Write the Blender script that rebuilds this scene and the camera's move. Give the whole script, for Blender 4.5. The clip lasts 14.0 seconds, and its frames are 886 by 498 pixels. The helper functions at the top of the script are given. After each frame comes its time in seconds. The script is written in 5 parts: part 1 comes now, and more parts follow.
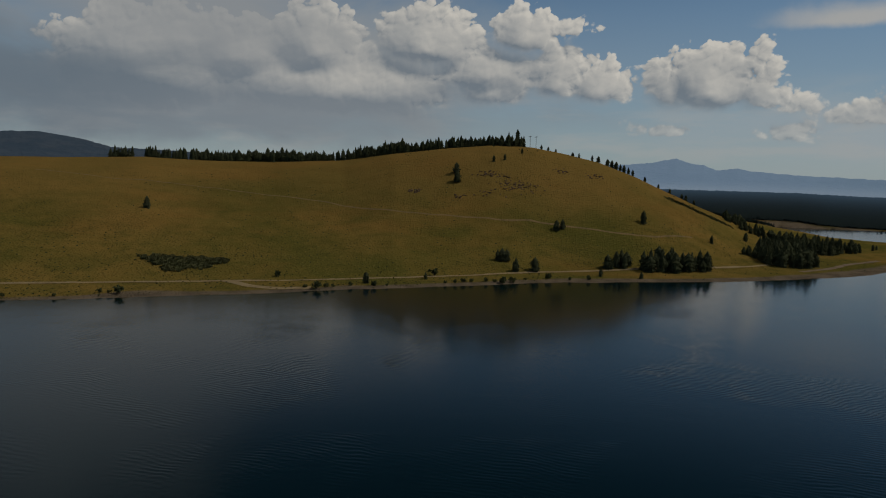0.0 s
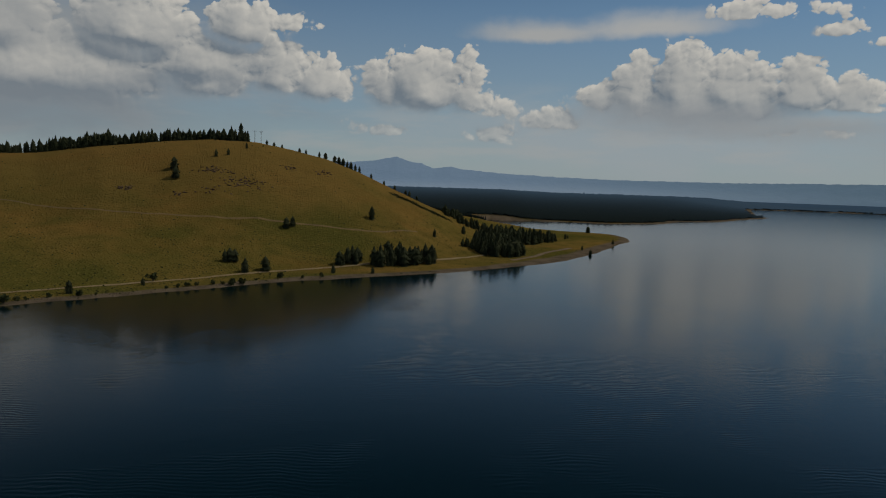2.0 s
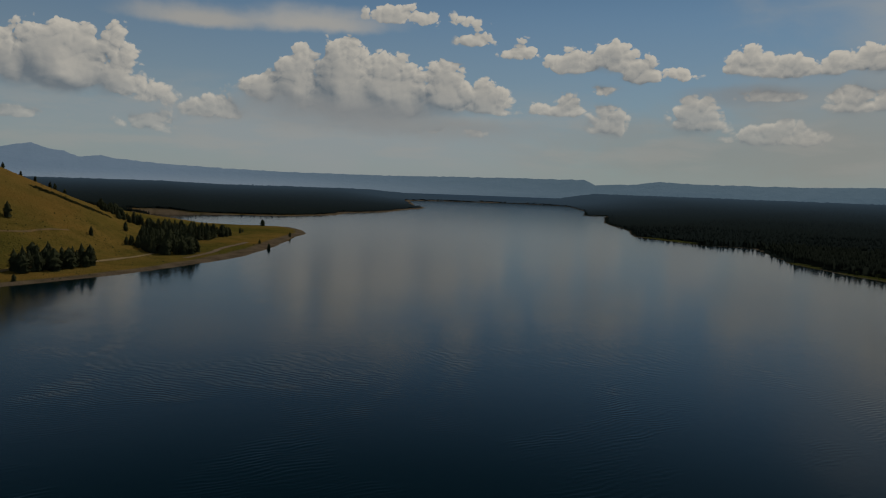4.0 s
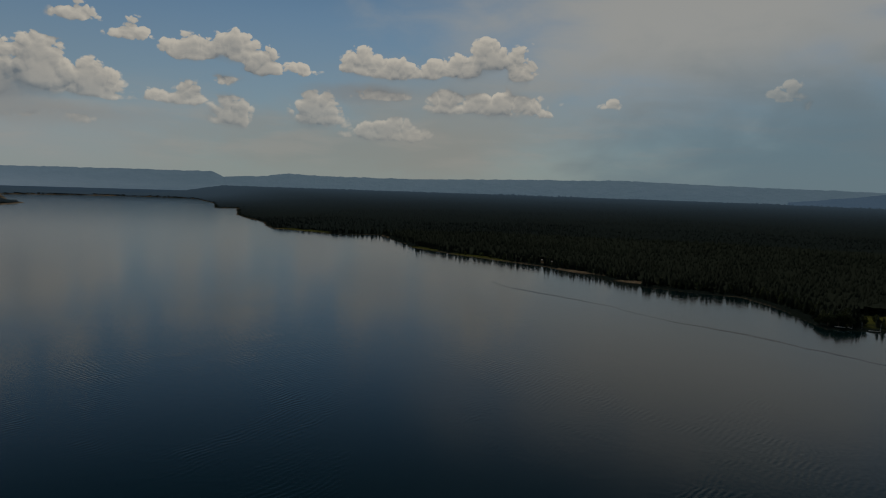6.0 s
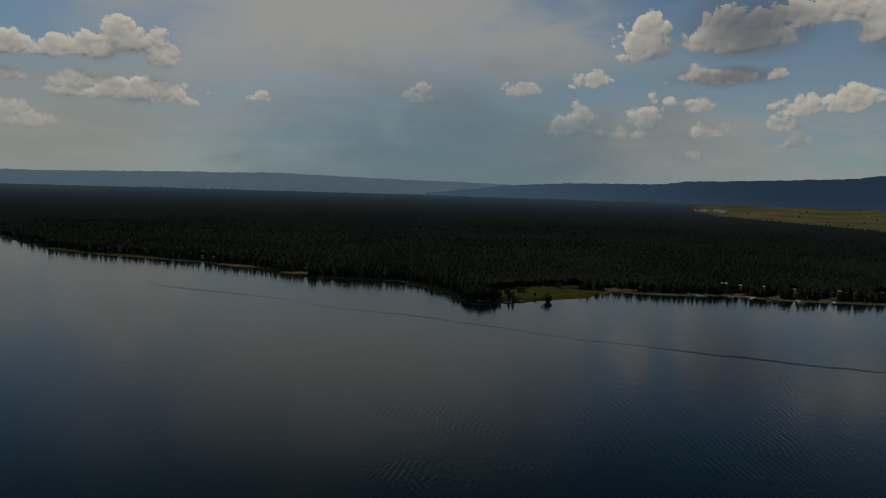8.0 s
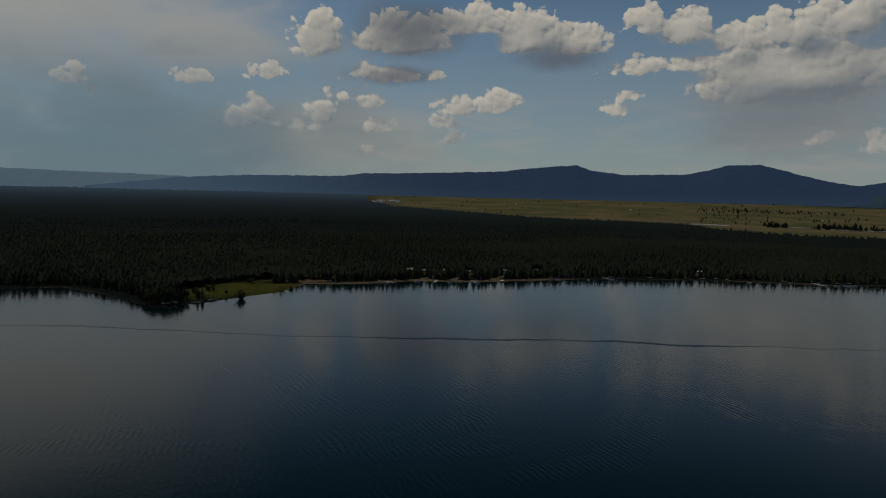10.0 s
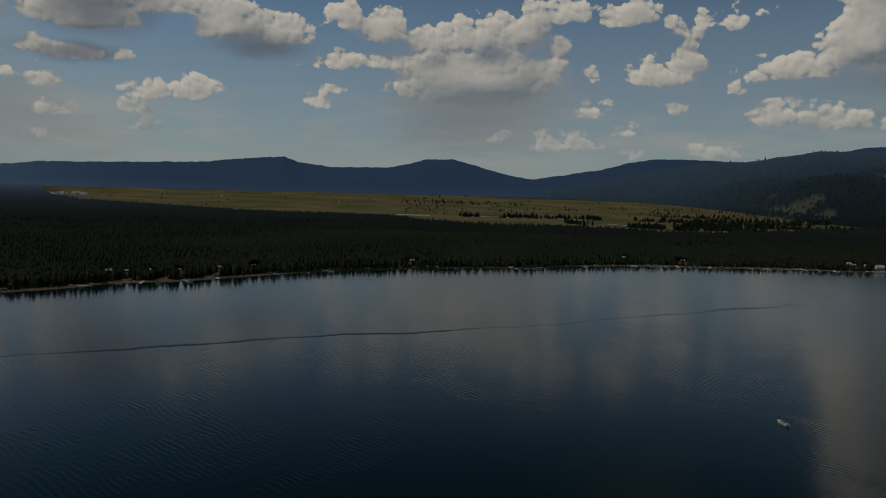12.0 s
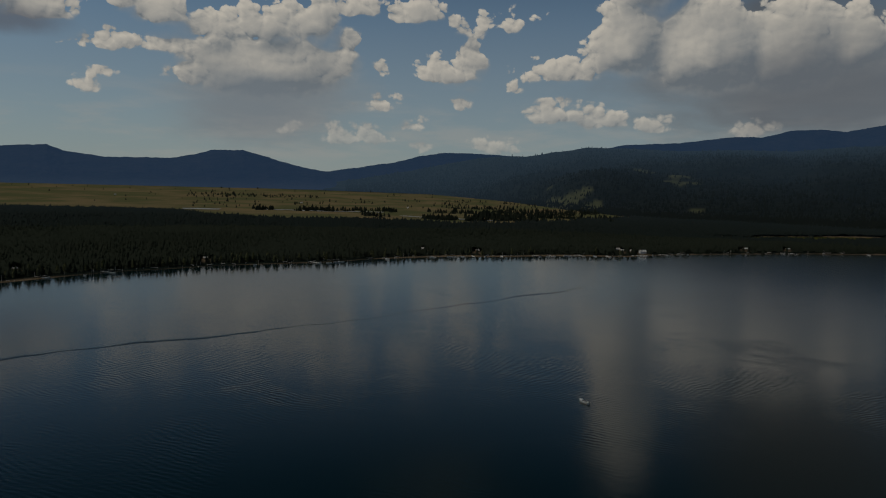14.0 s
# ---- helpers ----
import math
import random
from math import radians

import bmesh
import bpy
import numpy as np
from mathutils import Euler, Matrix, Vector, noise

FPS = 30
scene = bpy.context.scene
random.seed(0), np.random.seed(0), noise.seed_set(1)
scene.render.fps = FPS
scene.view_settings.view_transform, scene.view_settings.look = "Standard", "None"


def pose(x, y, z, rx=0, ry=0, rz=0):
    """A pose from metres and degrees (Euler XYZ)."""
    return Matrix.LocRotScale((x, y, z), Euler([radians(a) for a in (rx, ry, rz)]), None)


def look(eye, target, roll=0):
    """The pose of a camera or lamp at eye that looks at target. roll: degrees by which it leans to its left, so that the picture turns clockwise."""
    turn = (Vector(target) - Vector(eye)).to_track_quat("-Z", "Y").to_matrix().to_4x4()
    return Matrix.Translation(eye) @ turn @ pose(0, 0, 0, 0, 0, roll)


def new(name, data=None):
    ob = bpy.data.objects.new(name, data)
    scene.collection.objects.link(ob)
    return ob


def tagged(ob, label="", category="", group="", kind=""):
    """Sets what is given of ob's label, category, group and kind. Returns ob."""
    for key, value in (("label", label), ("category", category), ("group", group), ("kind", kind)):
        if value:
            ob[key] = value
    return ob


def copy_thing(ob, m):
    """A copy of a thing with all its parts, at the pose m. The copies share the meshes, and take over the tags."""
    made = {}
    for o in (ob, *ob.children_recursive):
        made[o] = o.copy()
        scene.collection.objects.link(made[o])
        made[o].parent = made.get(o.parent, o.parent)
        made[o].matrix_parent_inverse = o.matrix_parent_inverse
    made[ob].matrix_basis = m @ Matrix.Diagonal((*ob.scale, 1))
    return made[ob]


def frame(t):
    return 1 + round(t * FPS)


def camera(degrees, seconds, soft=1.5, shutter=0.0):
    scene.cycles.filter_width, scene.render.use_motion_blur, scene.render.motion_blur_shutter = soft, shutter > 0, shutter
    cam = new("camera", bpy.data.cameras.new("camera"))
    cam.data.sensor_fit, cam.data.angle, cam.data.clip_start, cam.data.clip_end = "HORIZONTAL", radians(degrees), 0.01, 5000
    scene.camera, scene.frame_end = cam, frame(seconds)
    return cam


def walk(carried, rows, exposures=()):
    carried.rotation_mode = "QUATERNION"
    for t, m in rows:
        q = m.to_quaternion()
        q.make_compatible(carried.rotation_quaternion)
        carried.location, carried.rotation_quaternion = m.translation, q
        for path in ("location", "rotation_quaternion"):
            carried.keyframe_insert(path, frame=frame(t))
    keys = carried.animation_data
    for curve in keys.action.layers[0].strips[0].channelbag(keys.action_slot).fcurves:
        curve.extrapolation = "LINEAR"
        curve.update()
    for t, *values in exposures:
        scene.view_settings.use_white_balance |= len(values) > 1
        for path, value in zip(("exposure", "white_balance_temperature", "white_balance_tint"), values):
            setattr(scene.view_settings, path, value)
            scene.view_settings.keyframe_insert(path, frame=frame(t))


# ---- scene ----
# ---- camera: a slow right-hand turn on a wide arc above the lake ----
cam = camera(64.2, 14.0, soft=1.1)
PATH = [
    # seconds, x, y, z, tilt, lean, heading
    (0, 0.00, 0.02, 100.11, 84.20, -1.60, -0.00),
    (0.5, -1.03, 2.71, 99.85, 84.35, -1.62, -5.46),
    (1, -1.03, 5.00, 99.92, 84.43, -1.73, -11.20),
    (1.5, -1.58, 7.82, 99.81, 84.50, -1.79, -16.33),
    (2, -2.15, 12.04, 99.34, 84.60, -1.78, -21.95),
    (4.5, -6.93, 34.04, 100.31, 84.91, -2.03, -55.82),
    (5, -8.22, 38.41, 100.01, 85.02, -1.96, -63.45),
    (5.5, -9.30, 41.53, 99.73, 85.08, -2.00, -70.83),
    (6, -9.14, 43.22, 99.35, 85.16, -1.92, -77.88),
    (6.5, -7.92, 45.36, 99.03, 85.22, -1.85, -84.78),
    (7, -7.08, 48.38, 99.05, 85.27, -1.80, -91.56),
    (7.5, -6.34, 51.31, 99.08, 85.31, -1.79, -98.47),
    (8, -5.12, 53.11, 98.91, 85.37, -1.61, -105.39),
    (10.5, 19.67, 54.26, 97.49, 85.33, -1.35, -136.92),
    (11, 23.78, 54.12, 97.66, 85.31, -1.43, -142.89),
    (11.5, 26.85, 53.65, 97.86, 85.28, -1.39, -148.66),
    (12, 30.24, 52.80, 98.14, 85.23, -1.44, -154.27),
    (12.5, 32.87, 51.79, 98.48, 85.17, -1.46, -159.32),
    (13, 35.68, 50.45, 98.72, 85.12, -1.44, -164.73),
    (13.5, 39.36, 47.56, 98.87, 85.09, -1.50, -169.62),
    (13.65, 41.51, 46.68, 98.90, 85.01, -1.46, -170.87),
    (14, 41.51, 46.68, 98.90, 85.01, -1.46, -170.87),
]
walk(cam, [(t, pose(x, y, z, a, b, c)) for t, x, y, z, a, b, c in PATH], exposures=[(0.0, -1.13, 6300, 10), (2.0, -1.13, 6250, 9.5), (5.0, -1.38, 6620, 9.7), (14.0, -1.37, 6600, 9.7)])

# ---- sky and sun ----
SUN_BEARING, SUN_HEIGHT = 82.0, 48.0
# cumulus heads: bearing, height of the base line, half width, rise above it, sag below it, all in degrees of the sky
CLOUDS_NORTH_WEST = [
    (-22.0, 7.0, 8.0, 5.0, 3.0), (-9.0, 6.5, 12.0, 4.2, 2.0), (3.5, 8.2, 6.5, 2.6, 2.0),
    (-16.1, 8.9, 5.4, 3.0, 1.7), (-10.2, 9.5, 3.9, 3.7, 1.7), (-1.4, 9.9, 4.9, 3.5, 1.1), (6.2, 10.8, 3.1, 2.7, 0.8), (9.8, 11.6, 1.4, 0.5, 0.3), (3.7, 6.7, 4.0, 2.7, 1.1),
    (8.8, 7.5, 2.6, 3.4, 1.3), (12.2, 6.8, 3.1, 2.6, 0.9), (-3.9, 5.0, 4.9, 1.5, 0.9), (17.3, 6.8, 2.1, 3.0, 1.5), (20.2, 6.8, 3.6, 3.7, 1.4), (23.5, 6.7, 1.9, 3.6, 1.4),
    (25.9, 5.8, 1.8, 1.1, 0.5), (16.9, 4.0, 2.9, 0.9, 0.3), (25.9, 3.8, 2.7, 1.1, 0.6),
]
CLOUDS_NORTH_EAST = [
    (42.1, 6.1, 9.5, 2.5, 1.6),
    (44.1, 12.7, 2.1, 1.0, 0.3), (48.1, 12.7, 1.4, 0.3, 0.2), (34.3, 6.7, 1.9, 2.0, 1.4),
    (36.7, 6.9, 2.2, 3.2, 1.7), (40.0, 7.2, 2.4, 4.0, 1.7), (43.8, 7.0, 3.0, 3.0, 1.5), (47.9, 6.9, 2.6, 2.9, 1.2), (51.4, 6.2, 2.5, 2.1, 0.5), (30.7, 4.9, 2.6, 1.5, 0.5),
    (47.4, 4.2, 4.9, 0.9, 0.4), (39.6, 4.4, 7.9, 0.6, 0.3),
]
CLOUDS_EAST = [
    (81.2, 6.7, 4.4, 1.1, 0.9),
    (50.3, 11.3, 1.2, 0.8, 0.3), (53.7, 10.3, 1.4, 1.2, 0.3), (58.5, 9.4, 2.3, 1.2, 0.4), (61.4, 9.6, 1.4, 1.9, 0.5), (63.4, 8.6, 1.7, 1.8, 0.3), (60.8, 7.9, 1.8, 0.5, 0.3),
    (66.7, 8.8, 1.0, 0.6, 0.3), (57.7, 6.1, 3.4, 1.1, 0.4), (61.3, 4.8, 1.8, 1.8, 0.6), (67.5, 5.3, 2.1, 1.9, 1.0), (73.1, 4.1, 3.7, 1.5, 0.5),
]
CLOUDS_EAST_TOWERS = [
    (70.9, 9.2, 1.3, 1.5, 0.5), (73.6, 9.0, 2.4, 1.4, 0.5), (76.3, 9.1, 1.3, 1.4, 0.5), (72.9, 7.3, 2.5, 0.9, 0.4), (79.5, 9.3, 1.9, 1.6, 0.8), (81.4, 10.1, 1.7, 1.9, 0.8),
    (83.7, 9.1, 1.1, 2.1, 0.8), (78.2, 6.5, 2.3, 1.5, 0.7), (82.3, 6.6, 2.4, 1.6, 0.9), (85.2, 6.2, 1.0, 0.5, 0.2), (91.1, 6.8, 0.8, 0.6, 0.2), (103.0, 7.4, 0.8, 0.6, 0.2),
    (103.9, 7.5, 0.4, 0.8, 0.2), (104.4, 8.8, 0.3, 0.2, 0.2), (104.6, 6.7, 0.5, 0.4, 0.2),
]
CLOUDS_SOUTH_EAST = [
    (116.8, 8.6, 1.4, 0.8, 0.3), (111.5, 8.2, 1.1, 0.6, 0.4), (115.0, 4.9, 1.3, 1.8, 0.4), (116.0, 5.3, 1.0, 1.8, 0.4), (117.2, 5.1, 0.9, 1.3, 0.4), (121.2, 5.5, 1.3, 2.0, 0.4),
    (122.8, 7.4, 0.6, 0.6, 0.2), (124.9, 6.9, 1.0, 0.8, 0.3), (125.4, 5.2, 1.4, 0.8, 0.4), (120.2, 4.7, 2.5, 0.6, 0.3), (124.6, 3.3, 1.2, 0.4, 0.3), (124.3, 9.5, 0.6, 0.6, 0.2),
    (130.0, 9.4, 0.3, 0.3, 0.2), (124.6, 8.1, 0.4, 0.2, 0.2), (132.1, 6.7, 1.9, 0.8, 0.3), (135.4, 7.0, 1.2, 1.2, 0.3), (131.3, 5.3, 1.2, 0.6, 0.2), (131.8, 4.3, 0.9, 0.5, 0.3),
]
CLOUDS_SOUTH_EAST_HIGH = [
    (120.9, 11.0, 2.3, 2.9, 0.7), (127.5, 11.2, 4.0, 2.8, 0.5), (126.9, 9.0, 3.1, 1.0, 0.5), (133.6, 12.7, 3.0, 1.5, 0.5), (137.4, 11.5, 2.8, 2.9, 0.6), (132.8, 12.9, 2.7, 1.7, 0.5),
    (141.0, 11.1, 2.7, 1.9, 0.3),
]
CLOUDS_SOUTH = [
    (157.0, 8.4, 7.4, 3.4, 2.2),
    (146.2, 12.6, 1.6, 1.7, 0.6), (149.3, 11.9, 2.4, 1.9, 0.6), (152.9, 11.2, 2.7, 1.4, 0.8), (156.9, 11.7, 3.1, 2.0, 1.3), (160.5, 12.2, 2.2, 2.4, 1.3), (163.0, 10.5, 1.5, 1.8, 1.3),
    (145.8, 9.7, 2.6, 0.7, 0.3), (150.2, 10.0, 4.0, 0.9, 0.4), (157.9, 9.5, 5.8, 2.1, 1.3), (161.9, 9.0, 2.2, 1.5, 0.4), (164.0, 13.4, 1.7, 1.4, 0.3), (168.5, 13.1, 2.1, 1.7, 0.4),
    (171.2, 12.8, 0.7, 0.6, 0.2), (171.2, 8.7, 2.6, 1.7, 0.5), (173.3, 9.9, 1.3, 1.9, 0.8),
]
CLOUDS_SOUTH_LOW = [
    (172.9, 7.7, 0.8, 0.4, 0.2), (172.1, 6.7, 1.1, 0.7, 0.3), (176.0, 7.8, 0.9, 0.5, 0.2), (144.3, 6.5, 0.8, 0.7, 0.2), (145.4, 7.6, 0.6, 0.3, 0.2), (131.9, 6.5, 1.6, 0.9, 0.3),
    (135.2, 6.7, 1.5, 1.4, 0.3), (131.1, 5.4, 1.1, 0.5, 0.2), (131.6, 4.1, 0.8, 0.6, 0.3), (166.0, 6.7, 1.2, 0.7, 0.3), (165.7, 9.1, 0.6, 0.5, 0.3), (163.4, 6.4, 0.9, 0.3, 0.2),
    (166.0, 6.3, 1.3, 1.0, 0.4), (168.5, 4.8, 1.4, 0.7, 0.3), (163.8, 3.8, 3.1, 1.3, 0.6), (159.0, 4.4, 1.1, 0.8, 0.5), (174.5, 3.0, 2.1, 1.1, 0.4), (169.0, 3.2, 0.8, 0.6, 0.3),
]
CLOUDS_SOUTH_WEST = [
    (186.2, 16.0, 2.8, 6.0, 3.0),
    (179.8, 5.8, 2.4, 1.6, 0.6), (183.1, 5.4, 2.6, 1.2, 0.5), (186.7, 5.0, 1.9, 0.9, 0.4), (194.5, 4.5, 1.9, 0.9, 0.4), (185.0, 10.5, 3.4, 4.4, 1.7), (180.3, 9.0, 3.5, 1.3, 0.5),
    (190.7, 9.8, 5.2, 4.7, 2.4), (196.5, 9.5, 4.4, 4.6, 2.4), (200.3, 10.0, 3.1, 3.3, 1.9), (200.0, 10.0, 1.6, 1.1, 0.4), (173.9, 12.8, 0.6, 0.7, 0.3), (175.9, 12.6, 0.9, 0.7, 0.3),
    (177.2, 13.6, 0.5, 0.2, 0.2), (172.2, 12.2, 0.6, 0.3, 0.2),
]
# broad soft layers: bearing, height, half width, rise, sag, strength, colour
VEILS_NORTH = [
    (-26, 4.5, 26, 4.5, 4.0, 0.75, (0.36, 0.40, 0.44)),
    (-10, 8.0, 26, 9.0, 5.0, 0.90, (0.53, 0.57, 0.585)),
    (40, 3.5, 30, 5.0, 5.0, 0.70, (0.66, 0.71, 0.73)),
    (72, 3.0, 22, 4.0, 4.0, 0.60, (0.58, 0.57, 0.52)),
    (80, 6.0, 16, 6.0, 6.0, 0.60, (0.62, 0.62, 0.57)),
    (120, 4.0, 15, 5.5, 4.0, 0.65, (0.62, 0.595, 0.53)),
    (112, 11.0, 9, 4.0, 3.5, 0.65, (0.80, 0.765, 0.69)),
]
VEILS_SOUTH = [
    (98, 13.0, 29, 12.0, 10.0, 0.92, (0.78, 0.78, 0.74)),
    (157, 6.0, 10, 4.5, 5.0, 0.75, (0.46, 0.50, 0.52)),
    (197, 8.0, 18, 9.0, 6.0, 0.90, (0.315, 0.335, 0.355)),
    (200, 18.0, 15, 14.0, 9.0, 0.85, (0.15, 0.135, 0.12)),
    (171, 24.0, 9, 6.0, 4.0, 0.55, (0.24, 0.24, 0.22)),
    (-28, 17.0, 15, 16.0, 9.0, 0.80, (0.44, 0.48, 0.49)),
]
# thin layers and shaded bases in front of the heads
SHEETS_NORTH = [
    (29.5, 11.5, 8.0, 1.7, 0.7, 0.92, (0.80, 0.78, 0.73)),
    (38.0, 11.9, 8.5, 1.9, 0.8, 0.92, (0.84, 0.82, 0.77)),
    (40, 5.6, 12, 1.5, 2.4, 0.72, (0.57, 0.59, 0.595)),
    (49, 4.6, 9, 1.0, 1.6, 0.60, (0.60, 0.61, 0.60)),
    (71, 7.4, 6, 1.0, 1.2, 0.55, (0.50, 0.52, 0.53)),
    (-19, 12.0, 20, 9.0, 7.5, 0.85, (0.52, 0.54, 0.545)),
    (-31, 6.0, 22, 5.0, 5.0, 0.85, (0.26, 0.325, 0.385)),
]
SHEETS_SOUTH = [
    (-10, 4.4, 26, 3.2, 3.4, 0.70, (0.40, 0.445, 0.48)),
    (106, 1.5, 25, 13.0, 7.0, 0.74, (0.235, 0.385, 0.495)),
    (128, 12.5, 6.0, 3.0, 2.6, 0.80, (0.22, 0.26, 0.32)),
    (127, 9.0, 4.4, 1.0, 1.1, 0.75, (0.24, 0.28, 0.34)),
    (139.5, 10.6, 5.0, 1.4, 1.3, 0.75, (0.24, 0.27, 0.33)),
    (156.5, 6.7, 7.5, 2.6, 4.4, 0.62, (0.385, 0.455, 0.52)),
    (200, 7.4, 15, 5.5, 5.0, 0.78, (0.27, 0.305, 0.350)),
]


class Graph:
    """Short calls for linking nodes."""

    def __init__(self, tree):
        self.tree = tree

    def put(self, socket, value):
        if isinstance(value, bpy.types.NodeSocket):
            self.tree.links.new(value, socket)
        elif value is not None:
            socket.default_value = value

    def node(self, kind, **settings):
        made = self.tree.nodes.new(kind)
        for key, value in settings.items():
            setattr(made, key, value)
        return made

    def math(self, operation, a, b=None, c=None, clamp=False):
        made = self.node("ShaderNodeMath", operation=operation, use_clamp=clamp)
        for k, value in enumerate((a, b, c)):
            self.put(made.inputs[k], value)
        return made.outputs[0]

    def vec(self, operation, a, b=None, c=None):
        made = self.node("ShaderNodeVectorMath", operation=operation)
        for k, value in enumerate((a, b, c)):
            self.put(made.inputs[k], value)
        return made.outputs["Value" if operation in ("LENGTH", "DOT_PRODUCT", "DISTANCE") else "Vector"]

    def mix(self, factor, a, b, blend="MIX"):
        made = self.node("ShaderNodeMix", data_type="RGBA", blend_type=blend)
        self.put(made.inputs[0], factor)
        self.put(made.inputs[6], a if isinstance(a, bpy.types.NodeSocket) else (*a, 1))
        self.put(made.inputs[7], b if isinstance(b, bpy.types.NodeSocket) else (*b, 1))
        return made.outputs[2]

    def step(self, value, low, high):
        made = self.node("ShaderNodeMapRange", interpolation_type="SMOOTHSTEP")
        for k, v in enumerate((value, low, high, 0.0, 1.0)):
            self.put(made.inputs[k], v)
        return made.outputs[0]

    def noise(self, vector, scale, detail=4.0, rough=0.5, distort=0.0, dims="3D", colour=False):
        made = self.node("ShaderNodeTexNoise", noise_dimensions=dims)
        self.put(made.inputs["Vector"], vector)
        for key, v in (("Scale", scale), ("Detail", detail), ("Roughness", rough), ("Distortion", distort)):
            self.put(made.inputs[key], v)
        return made.outputs["Color" if colour else "Fac"]

    def cells(self, vector, scale, soft=0.6, dims="2D"):
        made = self.node("ShaderNodeTexVoronoi", feature="SMOOTH_F1", voronoi_dimensions=dims)
        self.put(made.inputs["Vector"], vector)
        self.put(made.inputs["Scale"], scale)
        self.put(made.inputs["Smoothness"], soft)
        return made.outputs["Distance"]


def heads(g, place, clouds):
    """Degrees of the sky by which a place lies inside the nearest cloud head."""
    nearest = None
    for a, e, w, up, down in clouds:
        size, down = min(w, up), 1.1 * down + 0.1
        q = g.vec("MULTIPLY_ADD", place, (1 / w, 1 / up, 1 / down), (-a / w, -e / up, e / down))
        away = g.math("MULTIPLY_ADD", g.vec("LENGTH", g.vec("MAXIMUM", q, (-99, 0, 0))), size, -size)
        nearest = away if nearest is None else g.math("SMOOTH_MIN", nearest, away, 0.9)
    return g.math("SUBTRACT", 0.18, nearest)


def make_sky():
    world = bpy.data.worlds.new("sky")
    scene.world = world
    world.use_nodes = True
    g = Graph(world.node_tree)
    world.node_tree.nodes.clear()
    way = g.node("ShaderNodeTexCoord").outputs["Generated"]
    split = g.node("ShaderNodeSeparateXYZ")
    g.put(split.inputs[0], g.vec("NORMALIZE", way))
    x, y, z = split.outputs
    az = g.math("MULTIPLY", g.math("ARCTAN2", x, y), 57.29578)
    az = g.math("SUBTRACT", g.math("FLOORED_MODULO", g.math("ADD", az, 120.0), 360.0), 120.0)
    el = g.math("MULTIPLY", g.math("ARCSINE", z), 57.29578)
    flat = g.node("ShaderNodeCombineXYZ")
    g.put(flat.inputs[0], az)
    g.put(flat.inputs[1], el)
    flat = flat.outputs[0]

    def dome(p, scale):
        """Rounded puffs side by side with creases between them, about nought on the whole."""
        made = g.node("ShaderNodeTexVoronoi", feature="F1", voronoi_dimensions="2D")
        g.put(made.inputs["Vector"], p)
        made.inputs["Scale"].default_value = scale
        d = made.outputs["Distance"]
        return g.math("MULTIPLY_ADD", g.math("MULTIPLY", d, d), -2.6, 0.5)

    def place_of(shift):
        """Bearing, height and its negative, moved by shift, and the relief of the puffs there in degrees."""
        p = g.vec("ADD", flat, shift)
        big = g.vec("SUBTRACT", g.noise(p, 0.5, 3.0, dims="2D", colour=True), (0.5, 0.5, 0.5))
        q = g.vec("MULTIPLY_ADD", big, (1.1, 0.7, 0.0), p)
        parts = g.node("ShaderNodeSeparateXYZ")
        g.put(parts.inputs[0], q)
        both = g.node("ShaderNodeCombineXYZ")
        g.put(both.inputs[0], parts.outputs[0])
        g.put(both.inputs[1], parts.outputs[1])
        g.put(both.inputs[2], g.math("MULTIPLY", parts.outputs[1], -1.0))
        wide = g.vec("MULTIPLY", q, (1.0, 1.2, 1.0))
        fine = g.math("SUBTRACT", g.noise(wide, 1.7, 5.0, 0.55, 0.3, dims="2D"), 0.5)
        puffs = g.math("MULTIPLY_ADD", dome(wide, 0.62), 0.50, g.math("MULTIPLY_ADD", dome(wide, 1.5), 0.27, g.math("MULTIPLY", dome(wide, 3.4), 0.09)))
        return both.outputs[0], g.math("MULTIPLY_ADD", fine, 0.34, puffs)

    toward = g.math("MULTIPLY", g.math("SUBTRACT", SUN_BEARING, az), 0.02)
    toward = g.math("MAXIMUM", g.math("MINIMUM", toward, 0.8), -0.8)

    def shifted(share):
        made = g.node("ShaderNodeCombineXYZ")
        g.put(made.inputs[0], g.math("MULTIPLY", toward, share))
        made.inputs[1].default_value = 1.15 * share
        return made.outputs[0]

    here, billow = place_of((0, 0, 0))
    there, _ = place_of(shifted(1.0))
    _, billow_near = place_of(shifted(0.26))
    everything = CLOUDS_NORTH_WEST + CLOUDS_NORTH_EAST + CLOUDS_EAST + CLOUDS_EAST_TOWERS + CLOUDS_SOUTH_EAST + CLOUDS_SOUTH_EAST_HIGH + CLOUDS_SOUTH + CLOUDS_SOUTH_LOW + CLOUDS_SOUTH_WEST
    body = heads(g, here, everything)
    body_there = heads(g, there, everything)
    # scattered cloud over the sky above the heads, unseen, added to brighten the woods
    cover = g.math("SUBTRACT", g.noise(g.vec("MULTIPLY", flat, (1, 1.4, 1)), 0.045, 4.0, 0.55, dims="2D"), g.math("SUBTRACT", 0.70, g.math("MULTIPLY", g.step(el, 36.0, 52.0), 0.22)))
    high = g.math("MULTIPLY", g.math("MULTIPLY", cover, 4.0), g.step(el, 28.0, 36.0))
    high = g.math("ADD", high, g.math("MULTIPLY", g.step(el, 36.0, 28.0), -1.0))
    form = g.math("SUBTRACT", g.math("MAXIMUM", body, -0.9), g.math("MAXIMUM", body_there, -0.9))
